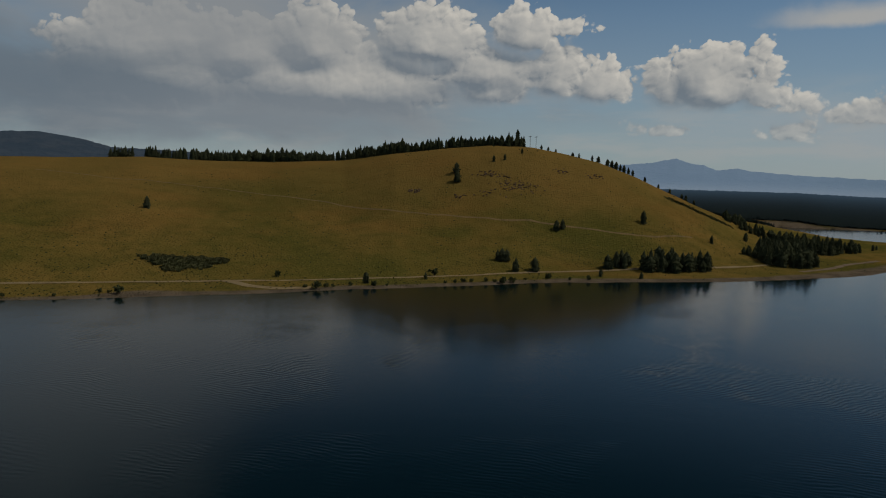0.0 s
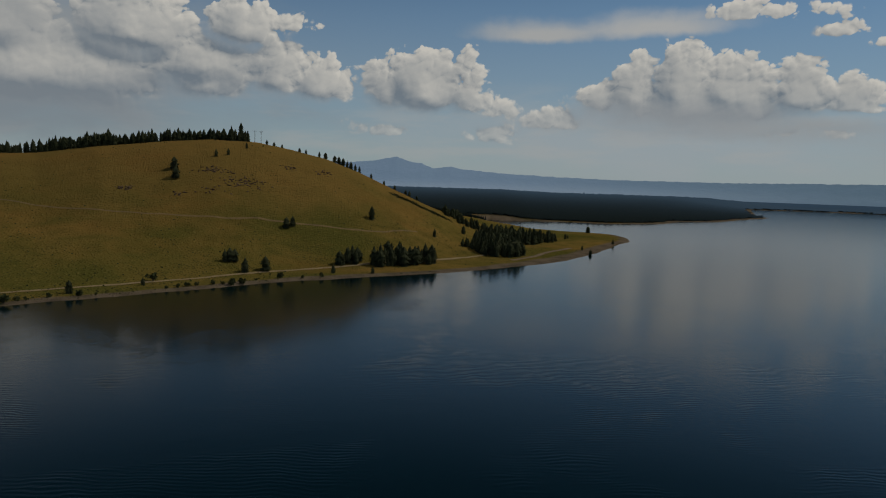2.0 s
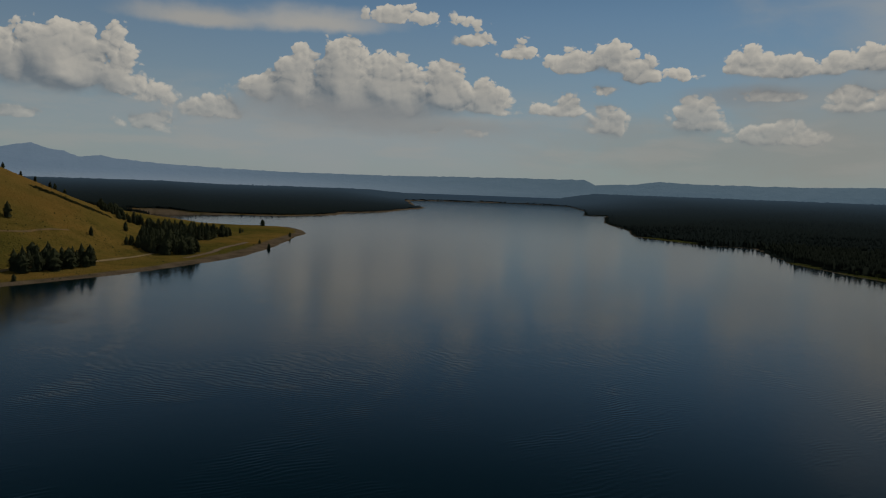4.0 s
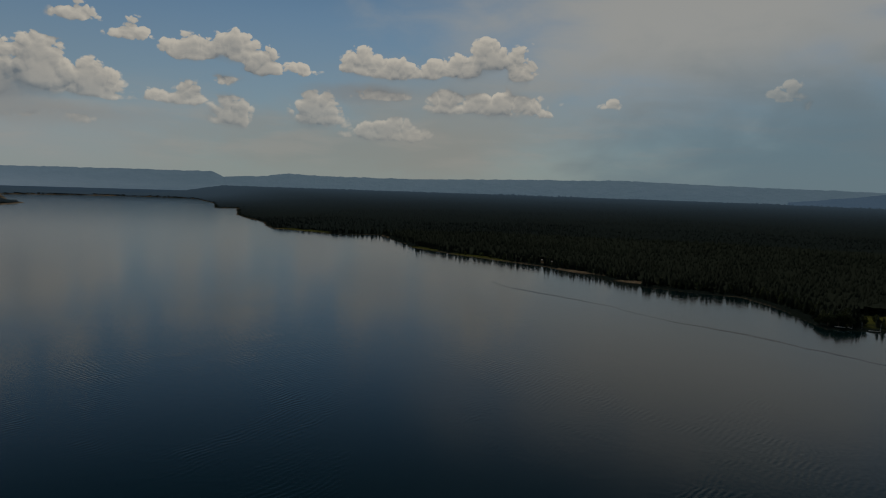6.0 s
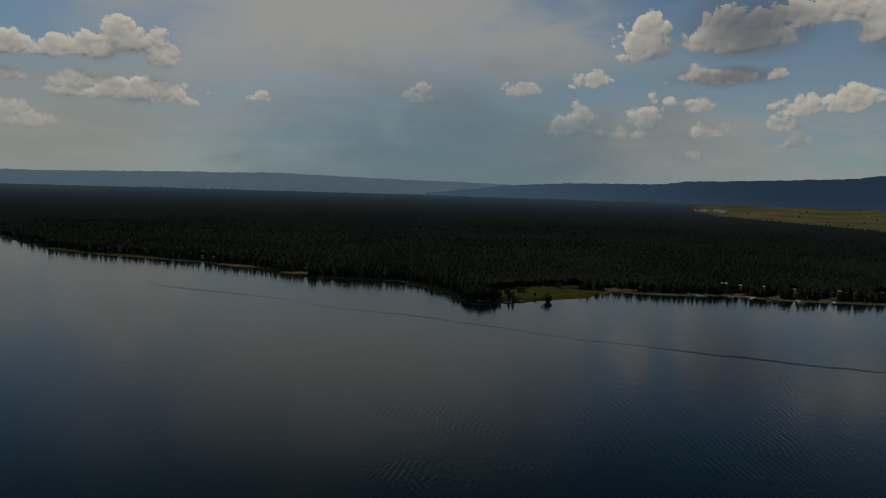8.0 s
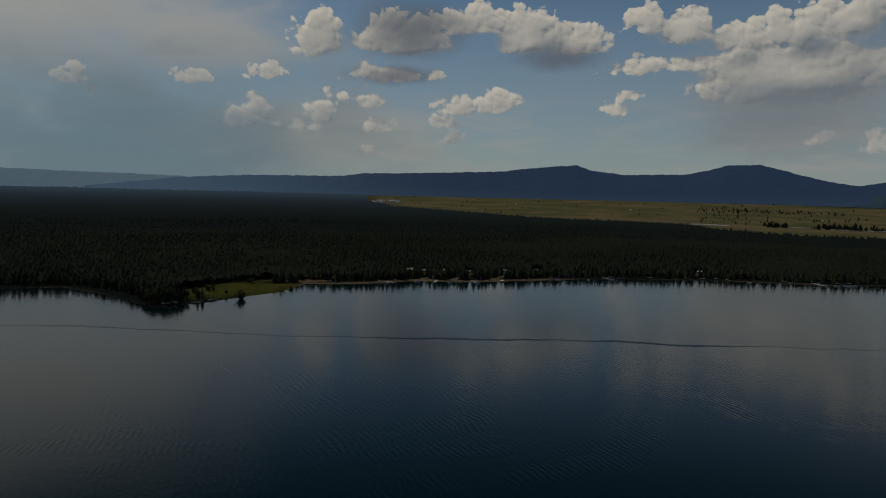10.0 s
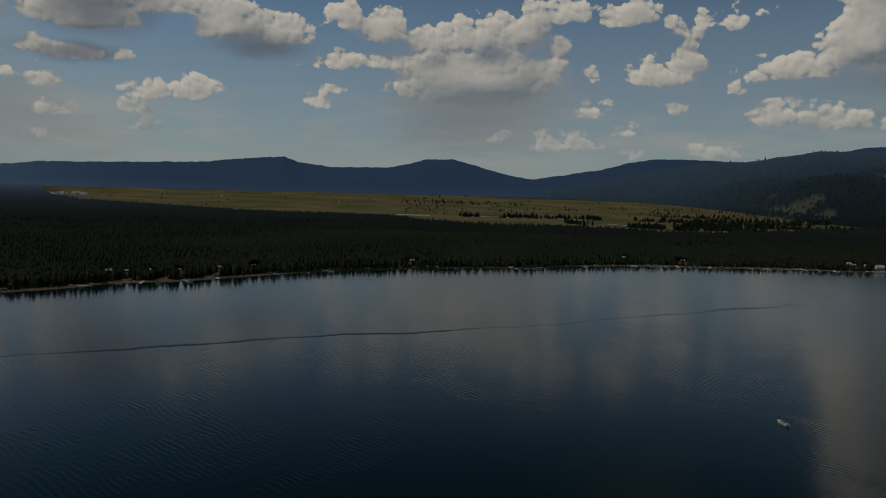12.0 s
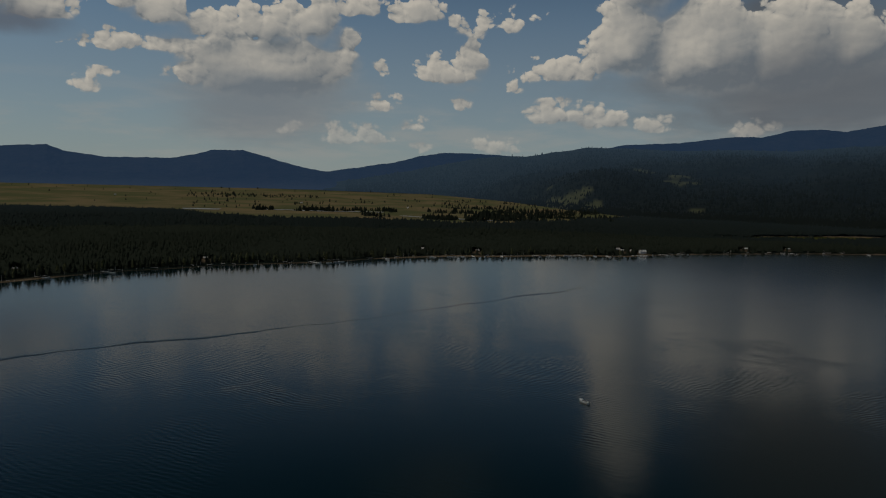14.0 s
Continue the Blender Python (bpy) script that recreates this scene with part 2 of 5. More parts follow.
    # crisp crowns, soft bases, softer in the haze low down
    base = g.step(form, 0.25, -0.6)
    rough = g.math("MULTIPLY", billow, g.math("MULTIPLY_ADD", base, -0.85, 1.0))
    thick = g.math("MAXIMUM", g.math("ADD", body, rough), g.math("ADD", high, g.math("MULTIPLY", billow, 0.5)))
    alpha = g.step(thick, 0.0, g.math("MULTIPLY_ADD", base, 1.5, g.math("MULTIPLY_ADD", g.step(el, 10.0, 4.0), 0.4, 0.2)))
    alpha = g.math("MULTIPLY", alpha, g.math("MAXIMUM", g.step(body, -0.45, -0.1), g.step(el, 26.0, 28.0)))
    deep = g.step(thick, 0.3, 1.9)
    relief = g.math("MULTIPLY", g.math("SUBTRACT", billow, billow_near), 0.62)
    crease = g.math("MULTIPLY", g.math("MINIMUM", billow, 0.2), 0.12)
    relief = g.math("MULTIPLY", g.math("ADD", relief, crease), g.math("MULTIPLY_ADD", g.math("MAXIMUM", base, deep), -0.78, 1.0))
    side = g.math("ADD", g.math("MULTIPLY_ADD", g.math("MAXIMUM", form, -0.5), 0.36, 0.42), g.math("SUBTRACT", relief, g.math("MULTIPLY", deep, 0.25)))
    # towards the sun only the rims and crowns shine
    rim = g.math("SUBTRACT", 1.0, g.step(thick, 0.1, 1.3))
    crown = g.step(form, -0.5, 0.9)
    back = g.math("ADD", g.math("MULTIPLY", g.math("MULTIPLY_ADD", rim, 0.4, 0.6), g.math("MULTIPLY_ADD", crown, 0.75, 0.12)), relief)
    facing = g.step(g.math("ABSOLUTE", g.math("SUBTRACT", az, SUN_BEARING)), 75.0, 20.0)
    lit = g.math("ADD", g.math("MULTIPLY", back, facing), g.math("MULTIPLY", side, g.math("SUBTRACT", 1.0, facing)), clamp=True)
    cloud = g.mix(lit, (0.325, 0.38, 0.43), (1.19, 1.11, 0.965))

    air = g.node("ShaderNodeTexSky", sky_type="NISHITA", sun_disc=False, sun_elevation=radians(SUN_HEIGHT),
                 sun_rotation=radians(SUN_BEARING), altitude=2000.0, air_density=1.0, dust_density=1.0, ozone_density=1.5)
    g.put(air.inputs["Vector"], way) if "Vector" in air.inputs else None
    blue = g.vec("MULTIPLY", air.outputs[0], (0.061, 0.100, 0.112))
    blue = g.vec("SCALE", blue)
    blue.node.inputs["Scale"].default_value = 1.0
    g.put(blue.node.inputs["Scale"], g.math("SUBTRACT", 1.0, g.math("MULTIPLY", g.step(el, 12.0, 26.0), 0.72)))
    haze = g.math("POWER", 2.718, g.math("MULTIPLY", g.math("MAXIMUM", el, 0.0), -0.078))
    sky = g.mix(g.math("MULTIPLY", g.math("MULTIPLY", haze, g.step(el, 26.0, 8.0)), 0.9), blue, (0.605, 0.66, 0.65))

    def layered(sky, layers):
        for a, e, w, up, down, strength, tone in layers:
            q = g.vec("MULTIPLY_ADD", here, (1 / w, 1 / up, 1 / down), (-a / w, -e / up, e / down))
            near = g.math("SUBTRACT", 1.0, g.vec("LENGTH", g.vec("MAXIMUM", q, (-99, 0, 0))))
            near = g.math("ADD", near, g.math("MULTIPLY", streaks, 0.65))
            sky = g.mix(g.math("MULTIPLY", g.step(near, 0.0, 0.85), strength), sky, tone)
        return sky

    streaks = g.math("SUBTRACT", g.noise(g.vec("MULTIPLY", flat, (0.5, 1.25, 1)), 0.27, 6.0, 0.52, 0.25, dims="2D"), 0.5)
    sky = layered(sky, VEILS_NORTH + VEILS_SOUTH)
    # low layered cloud near the horizon
    low = g.noise(g.vec("MULTIPLY", flat, (0.13, 0.62, 0)), 1.0, 5.0, 0.55, 0.1, dims="2D")
    low = g.math("MULTIPLY", g.step(low, 0.42, 0.72), g.math("MULTIPLY", g.step(el, 0.8, 2.5), g.step(el, 9.0, 4.0)))
    sky = g.mix(g.math("MULTIPLY", low, 0.38), sky, (0.76, 0.74, 0.69))
    dim = g.math("MULTIPLY", g.step(el, 1.5, 8.0), 0.53)
    solid = g.math("MULTIPLY", alpha, g.math("ADD", dim, 0.44))
    sky = g.mix(solid, sky, cloud)
    sky = layered(sky, SHEETS_NORTH + SHEETS_SOUTH)
    back = g.node("ShaderNodeBackground")
    g.put(back.inputs[0], sky)
    back.inputs[1].default_value = 1.0
    g.put(g.node("ShaderNodeOutputWorld").inputs[0], back.outputs[0])


make_sky()
sun = new("sun", bpy.data.lights.new("sun", "SUN"))
sun.data.energy, sun.data.angle, sun.data.color = 2.1, radians(0.6), (1.0, 0.93, 0.82)
_b, _h = radians(SUN_BEARING), radians(SUN_HEIGHT)
sun.matrix_world = look((0, 0, 0), (-math.sin(_b) * math.cos(_h), -math.cos(_b) * math.cos(_h), -math.sin(_h)))

# ---- materials ----


def material(name, build):
    made = bpy.data.materials.new(name)
    made.use_nodes = True
    g = Graph(made.node_tree)
    shader = made.node_tree.nodes["Principled BSDF"]
    build(g, shader)
    return made


def spot(g):
    return g.node("ShaderNodeNewGeometry").outputs["Position"]


def bump(g, shader, value, strength, distance):
    made = g.node("ShaderNodeBump")
    made.inputs["Strength"].default_value, made.inputs["Distance"].default_value = strength, distance
    g.put(made.inputs["Height"], value)
    g.put(shader.inputs["Normal"], made.outputs[0])


def field(g, name):
    return g.node("ShaderNodeAttribute", attribute_name=name).outputs["Fac"]


def water_look(g, s):
    p = spot(g)
    s.inputs["Base Color"].default_value = (0.0006, 0.0115, 0.0130, 1)
    s.inputs["Roughness"].default_value = 0.13
    s.inputs["IOR"].default_value = 1.305
    patch = g.step(g.noise(p, 0.009, 5.0, 0.6, 1.4), 0.43, 0.64)
    # ripples fade out with distance from the origin, fitted to the camera's view
    patch = g.math("MULTIPLY", patch, g.step(g.vec("LENGTH", p), 950.0, 420.0))
    patch = g.math("MULTIPLY", patch, g.math("MULTIPLY_ADD", g.noise(p, 0.05, 3.0, 0.6), 1.6, -0.2))
    turn = g.node("ShaderNodeVectorRotate", rotation_type="Z_AXIS")
    g.put(turn.inputs["Vector"], p)
    turn.inputs["Angle"].default_value = -1.22
    wave = g.node("ShaderNodeTexWave", wave_profile="SIN")
    g.put(wave.inputs["Vector"], turn.outputs[0])
    for key, v in (("Scale", 0.115), ("Distortion", 12.0), ("Detail", 4.0), ("Detail Scale", 0.4)):
        wave.inputs[key].default_value = v
    ripples = g.math("MULTIPLY", g.math("MULTIPLY", wave.outputs["Fac"], patch), 0.047)
    calm = g.math("MULTIPLY", g.noise(p, 0.25, 3.0, 0.6), 0.03)
    bump(g, s, g.math("ADD", ripples, calm), 1.0, 1.0)


def ground_look(g, s):
    p = spot(g)
    s.inputs["Roughness"].default_value = 0.9
    s.inputs["Specular IOR Level"].default_value = 0.0
    broad, mid, fine = g.noise(p, 0.0045, 5.0, 0.6), g.noise(p, 0.05, 4.0, 0.6), g.noise(p, 0.35, 3.0, 0.6)
    dry = g.mix(g.step(broad, 0.38, 0.66), (0.138, 0.122, 0.025), (0.285, 0.180, 0.042))
    dry = g.mix(g.math("MULTIPLY", g.step(mid, 0.42, 0.7), 0.6), dry, (0.115, 0.106, 0.022))
    # browner towards the top, with grey green sage between the tufts
    split = g.node("ShaderNodeSeparateXYZ")
    g.put(split.inputs[0], p)
    upper = g.step(g.math("MULTIPLY_ADD", g.math("SUBTRACT", broad, 0.5), 90.0, split.outputs[2]), 25.0, 105.0)
    dry = g.mix(g.math("MULTIPLY", upper, 0.6), dry, (0.34, 0.198, 0.054))
    # rust-coloured stretches where the grass has dried out
    rust = g.step(g.noise(g.vec("MULTIPLY", p, (0.6, 1.0, 2.0)), 0.0075, 5.0, 0.6), 0.50, 0.68)
    dry = g.mix(g.math("MULTIPLY", rust, 0.42), dry, (0.335, 0.172, 0.043))
    sage = g.math("SUBTRACT", 1.0, g.step(g.cells(p, 0.36, 0.12, "3D"), 0.2, 0.48))
    brush = g.math("MULTIPLY_ADD", g.step(g.noise(p, 0.011, 3.0, 0.55), 0.42, 0.62), 0.42, 0.12)
    dry = g.mix(g.math("MULTIPLY", sage, g.math("MULTIPLY", brush, g.math("SUBTRACT", 1.0, g.math("MULTIPLY", upper, 0.5)))), dry, (0.068, 0.068, 0.023))
    dry = g.mix(g.math("MULTIPLY", g.step(fine, 0.52, 0.72), 0.3), dry, (0.36, 0.26, 0.075))
    floor = g.mix(fine, (0.009, 0.014, 0.012), (0.018, 0.024, 0.020))
    lush = g.mix(g.step(g.math("ADD", g.math("MULTIPLY", fine, 0.5), g.math("MULTIPLY", mid, 0.5)), 0.38, 0.62), (0.062, 0.070, 0.015), (0.102, 0.102, 0.026))
    sand = g.mix(g.step(mid, 0.35, 0.7), (0.225, 0.168, 0.108), (0.14, 0.106, 0.068))
    far = g.mix(g.step(broad, 0.35, 0.62), (0.240, 0.185, 0.098), (0.132, 0.138, 0.064))
    colour = g.mix(field(g, "grass"), floor, dry)
    colour = g.mix(field(g, "meadow"), colour, far)
    colour = g.mix(field(g, "lush"), colour, lush)
    colour = g.mix(field(g, "beach"), colour, sand)
    g.put(s.inputs["Base Color"], colour)
    bump(g, s, g.math("ADD", g.math("ADD", g.math("MULTIPLY", mid, 2.0), fine), g.math("MULTIPLY", sage, 0.9)), 0.7, 0.8)


def plain_look(tone, other, scale=0.3, rough=0.85, relief=0.3, depth=0.1, metal=0.0):
    def build(g, s):
        p = g.node("ShaderNodeTexCoord").outputs["Object"]
        n = g.noise(p, scale, 5.0, 0.6)
        g.put(s.inputs["Base Color"], g.mix(g.step(n, 0.3, 0.7), tone, other))
        s.inputs["Roughness"].default_value, s.inputs["Metallic"].default_value = rough, metal
        s.inputs["Specular IOR Level"].default_value = 0.3
        bump(g, s, n, relief, depth)
    return build


def haze_glow(g):
    """Strength of the painted haze glow, growing with distance from the origin."""
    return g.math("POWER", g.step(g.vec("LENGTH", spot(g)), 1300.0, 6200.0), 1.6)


def leaf_look(tone, other, lift=0.0, air=None):
    def build(g, s):
        info = g.node("ShaderNodeObjectInfo").outputs["Random"]
        isle = g.node("ShaderNodeNewGeometry").outputs["Random Per Island"]
        n = g.noise(spot(g), 0.9, 3.0, 0.6)
        pick = g.math("ADD", g.math("MULTIPLY", g.math("ADD", info, isle), 0.35), g.math("MULTIPLY", n, 0.35))
        g.put(s.inputs["Base Color"], g.mix(pick, tone, other))
        s.inputs["Roughness"].default_value = 0.9
        s.inputs["Specular IOR Level"].default_value = 0.0
        # crowns in a crowd take the light as one canopy
        if lift:
            facing = g.vec("NORMALIZE", g.vec("MULTIPLY_ADD", g.node("ShaderNodeNewGeometry").outputs["Normal"], (1 - lift,) * 3, (0, 0, lift)))
            g.put(s.inputs["Normal"], facing)
        # trees far across the plain: distance haze is painted on as emission
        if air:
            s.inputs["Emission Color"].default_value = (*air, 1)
            g.put(s.inputs["Emission Strength"], haze_glow(g))
        # thin needles and leaves let part of the light through
        thin = g.node("ShaderNodeBsdfTranslucent")
        g.put(thin.inputs["Color"], g.mix(pick, tone, other))
        both = g.node("ShaderNodeMixShader")
        both.inputs[0].default_value = 0.15 if lift < 0.5 else 0.03
        g.put(both.inputs[1], s.outputs[0])
        g.put(both.inputs[2], thin.outputs[0])
        g.put(g.tree.nodes["Material Output"].inputs["Surface"], both.outputs[0])
    return build


def range_look(tone, other, air, second=None, axis=0, span=(1800.0, 4300.0), mist_glow=0.0, deepening=False):
    """Far slopes whose emission paints aerial haze, which may change along the range, paler at the foot."""
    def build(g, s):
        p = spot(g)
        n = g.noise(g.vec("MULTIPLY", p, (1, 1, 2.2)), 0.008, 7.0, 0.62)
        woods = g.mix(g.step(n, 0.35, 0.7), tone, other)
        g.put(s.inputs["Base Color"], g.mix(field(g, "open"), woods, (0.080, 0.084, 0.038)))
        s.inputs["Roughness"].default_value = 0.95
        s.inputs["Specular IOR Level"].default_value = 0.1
        # the haze is emission in the material, no air is modelled
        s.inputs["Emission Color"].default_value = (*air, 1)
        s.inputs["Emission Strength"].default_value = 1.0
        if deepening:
            g.put(s.inputs["Emission Strength"], haze_glow(g))
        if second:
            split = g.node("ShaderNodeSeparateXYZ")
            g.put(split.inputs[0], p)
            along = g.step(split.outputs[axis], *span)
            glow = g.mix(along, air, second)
            foot = g.math("MULTIPLY", g.step(g.math("MULTIPLY_ADD", n, 40.0, split.outputs[2]), 150.0, 70.0), g.math("MULTIPLY_ADD", along, -mist_glow, mist_glow))
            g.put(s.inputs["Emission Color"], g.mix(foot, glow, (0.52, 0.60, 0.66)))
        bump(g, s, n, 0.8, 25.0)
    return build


WATER = material("lake_water", water_look)
GROUND = material("open_ground", ground_look)
NEEDLES = material("conifer_needles", leaf_look((0.074, 0.084, 0.042), (0.112, 0.118, 0.060), 0.45))
LEAVES = material("shrub_leaves", leaf_look((0.060, 0.072, 0.030), (0.115, 0.120, 0.050), 0.4))
BARK = material("bark", plain_look((0.09, 0.065, 0.045), (0.16, 0.12, 0.085), 2.0))
DIRT = material("dirt_track", plain_look((0.42, 0.30, 0.14), (0.32, 0.22, 0.10), 0.12))
# ranges glow with painted haze, the farther ones also tinted blue
HAZE_FAR = material("far_range_haze_glow", range_look((0.05, 0.07, 0.08), (0.07, 0.09, 0.11), (0.225, 0.315, 0.425), (0.130, 0.205, 0.270), mist_glow=0.34))
HAZE_MID = material("forested_range_blue_glow", range_look((0.010, 0.015, 0.020), (0.018, 0.021, 0.024), (0.027, 0.059, 0.120), (0.085, 0.152, 0.235), axis=1, span=(-3100.0, -1300.0), mist_glow=0.03))
HAZE_NEAR = material("dark_slope_haze_glow", range_look((0.008, 0.012, 0.009), (0.013, 0.017, 0.012), (0.062, 0.112, 0.175), deepening=True))
HAZE_WEST = material("grey_range_haze_glow", range_look((0.03, 0.04, 0.045), (0.055, 0.06, 0.06), (0.03, 0.045, 0.065)))
TRAIL = material("worn_trail", plain_look((0.30, 0.19, 0.072), (0.20, 0.135, 0.052), 0.1))
SAND = material("shore_sand", plain_look((0.28, 0.19, 0.105), (0.20, 0.135, 0.075), 0.1))
STONE = material("brown_stone", plain_look((0.25, 0.155, 0.085), (0.09, 0.06, 0.04), 0.8))
PALE = material("weathered_grey_wood", plain_look((0.74, 0.72, 0.68), (0.56, 0.54, 0.50), 1.2))
SILVER = material("bleached_wood", plain_look((0.50, 0.48, 0.45), (0.36, 0.34, 0.31), 1.2))
TIMBER = material("brown_timber", plain_look((0.16, 0.095, 0.055), (0.11, 0.065, 0.04), 1.5))
WHITE = material("white_paint", plain_look((0.86, 0.85, 0.83), (0.80, 0.79, 0.76), 0.7, 0.4, 0.05, 0.01))
BRIGHT = material("pale_vinyl", plain_look((0.74, 0.73, 0.70), (0.62, 0.61, 0.58), 2.0, 0.5, 0.1, 0.01))
GREY = material("grey_vinyl", plain_look((0.35, 0.35, 0.36), (0.25, 0.25, 0.26), 3.0, 0.6, 0.1, 0.01))
DARK = material("dark_gloss", plain_look((0.02, 0.022, 0.025), (0.03, 0.03, 0.033), 2.0, 0.15, 0.02, 0.01))
# far woods carry painted haze: a bluer base colour and a glow
NEEDLES_FAR = material("distant_forest_haze_glow", leaf_look((0.018, 0.026, 0.024), (0.027, 0.035, 0.031), 0.85, (0.088, 0.145, 0.215)))
# needles coloured far darker than on the hill, standing in for cloud shade
FOREST = material("conifer_forest_shade_tone", leaf_look((0.023, 0.030, 0.022), (0.034, 0.041, 0.029), 0.86))
# pale base colour stands in for the sky mirrored in ponds and river
POND = material("pond_painted_sky", plain_look((0.46, 0.47, 0.45), (0.22, 0.23, 0.21), 0.02, 0.4, 0.0, 0.01))
WILLOW_DARK = material("dark_broad_leaves", leaf_look((0.034, 0.042, 0.022), (0.062, 0.070, 0.034), 0.3))
WILLOW = material("dark_willow_leaves", leaf_look((0.095, 0.098, 0.040), (0.140, 0.132, 0.056), 0.5))
# the slope's trees get haze painted on as emission, like the slope
NEEDLES_SLOPE = material("mountain_conifers_haze_glow", leaf_look((0.015, 0.019, 0.014), (0.020, 0.024, 0.017), 0.9, (0.062, 0.112, 0.175)))

# ---- the lie of the land ----
NORTH_SHORE = [(-4700, -900), (-2600, -150), (-1500, 150), (-800, 350), (-326, 518), (-271, 534), (-153, 578), (-40, 628),
               (38, 659), (124, 693), (229, 712), (300, 728), (384, 757), (502, 819), (624, 919), (720, 1010), (815, 1098),
               (866, 1180), (890, 1256), (867, 1317), (810, 1364), (700, 1460), (640, 1580), (720, 1700), (848, 1757),
               (1053, 1690), (1143, 1622), (1335, 1640), (1493, 1755), (1660, 1768), (1891, 1915), (2195, 2070),
               (2310, 2260), (2700, 2650), (3020, 2985), (3330, 2900), (3530, 2700)]
SOUTH_SHORE = [(3536, 2694), (3600, 2560), (3590, 2250), (3383, 2079), (2900, 1720), (2410, 1439), (2507, 1400), (1979, 1115), (1660, 870),
               (1460, 758), (1366, 569), (1400, 477), (1140, 338), (1048, 248), (1000, 180), (940, 105), (860, 38),
               (797, 2), (763, -57), (744, -107), (665, -132), (586, -139), (588, -180), (600, -219), (610, -262),
               (650, -315), (615, -368), (608, -420), (570, -468), (540, -556), (503, -642), (434, -730), (344, -799),
               (285, -870), (190, -955), (107, -985), (25, -1039), (-60, -1058), (-160, -1140), (-360, -1242),
               (-534, -1298), (-1000, -1500), (-1900, -2000), (-3500, -3100)]


def ring(bearings, radius=5600):
    return [(radius * math.sin(radians(b)), radius * math.cos(radians(b))) for b in bearings]


NORTH_LAND = NORTH_SHORE + ring((57, 30, 10, -10, -30, -50, -70, -85))
SOUTH_LAND = SOUTH_SHORE + ring((225, 200, 175, 150, 125, 100, 75, 50))


def lattice(i, j):
    h = np.sin(i * 127.1 + j * 311.7) * 43758.5453
    return h - np.floor(h)


def value_noise(x, y):
    i, j = np.floor(x), np.floor(y)
    u, v = x - i, y - j
    u, v = u * u * (3 - 2 * u), v * v * (3 - 2 * v)
    a, b, c, d = lattice(i, j), lattice(i + 1, j), lattice(i, j + 1), lattice(i + 1, j + 1)
    return (a + (b - a) * u) * (1 - v) + (c + (d - c) * u) * v - 0.5


def fbm(x, y, size, octaves=4):
    total, weight = 0.0, 1.0
    for k in range(octaves):
        total = total + weight * value_noise(x / size + 17.3 * k, y / size - 9.1 * k)
        size, weight = size * 0.47, weight * 0.5
    return total


def smooth(v):
    v = np.clip(v, 0, 1)
    return v * v * (3 - 2 * v)


def to_line(x, y, line):
    best = np.full(x.shape, 1e9)
    for (ax, ay), (bx, by) in zip(line[:-1], line[1:]):
        dx, dy = bx - ax, by - ay
        s = np.clip(((x - ax) * dx + (y - ay) * dy) / (dx * dx + dy * dy), 0, 1)
        best = np.minimum(best, np.hypot(x - ax - s * dx, y - ay - s * dy))
    return best


def inside(x, y, land):
    odd = np.zeros(x.shape, bool)
    for (ax, ay), (bx, by) in zip(land, land[1:] + land[:1]):
        if ay != by:
            odd ^= ((ay > y) != (by > y)) & (x < (bx - ax) * (y - ay) / (by - ay) + ax)
    return odd


def bearing(x, y):
    return (np.degrees(np.arctan2(x, y)) + 100) % 360 - 100


def inland(x, y):
    """Metres from the shore, negative on the lake; and whether the point lies on the northern land."""
    wx, wy = x + 7 * fbm(x, y, 55, 3), y + 7 * fbm(x + 900, y, 55, 3)
    north = inside(wx, wy, NORTH_LAND)
    south = inside(wx, wy, SOUTH_LAND)
    away = np.minimum(to_line(wx, wy, NORTH_SHORE), to_line(wx, wy, SOUTH_SHORE))
    return np.where(north | south, away, -away), north


# the grass hill: bearing, distance of its foot, distance of its crest, slope of the sight line to the crest in degrees
HILL = [(-75, 900, 1700, -1.5), (-50, 700, 1400, 0.0), (-36, 660, 1280, 0.5), (-28, 640, 1260, 0.69), (-23, 635, 1250, 0.9),
        (-18.6, 640, 1240, 0.78), (-13.6, 645, 1220, 0.81), (-7.9, 660, 1180, 1.13), (-3.9, 670, 1120, 1.79),
        (0.7, 695, 1090, 2.37), (3.8, 710, 1080, 2.63), (7, 730, 1080, 2.57), (9.7, 755, 1080, 2.1), (12.3, 770, 1085, 1.49),
        (15, 785, 1095, 0.5), (16.7, 795, 1105, -0.28), (18.4, 805, 1120, -1.05), (20.5, 825, 1150, -2.04),
        (22.5, 850, 1230, -2.93), (25.3, 880, 1400, -3.3), (29, 950, 1500, -3.6), (33, 1100, 1500, -3.72), (36, 1250, 1500, -3.8)]


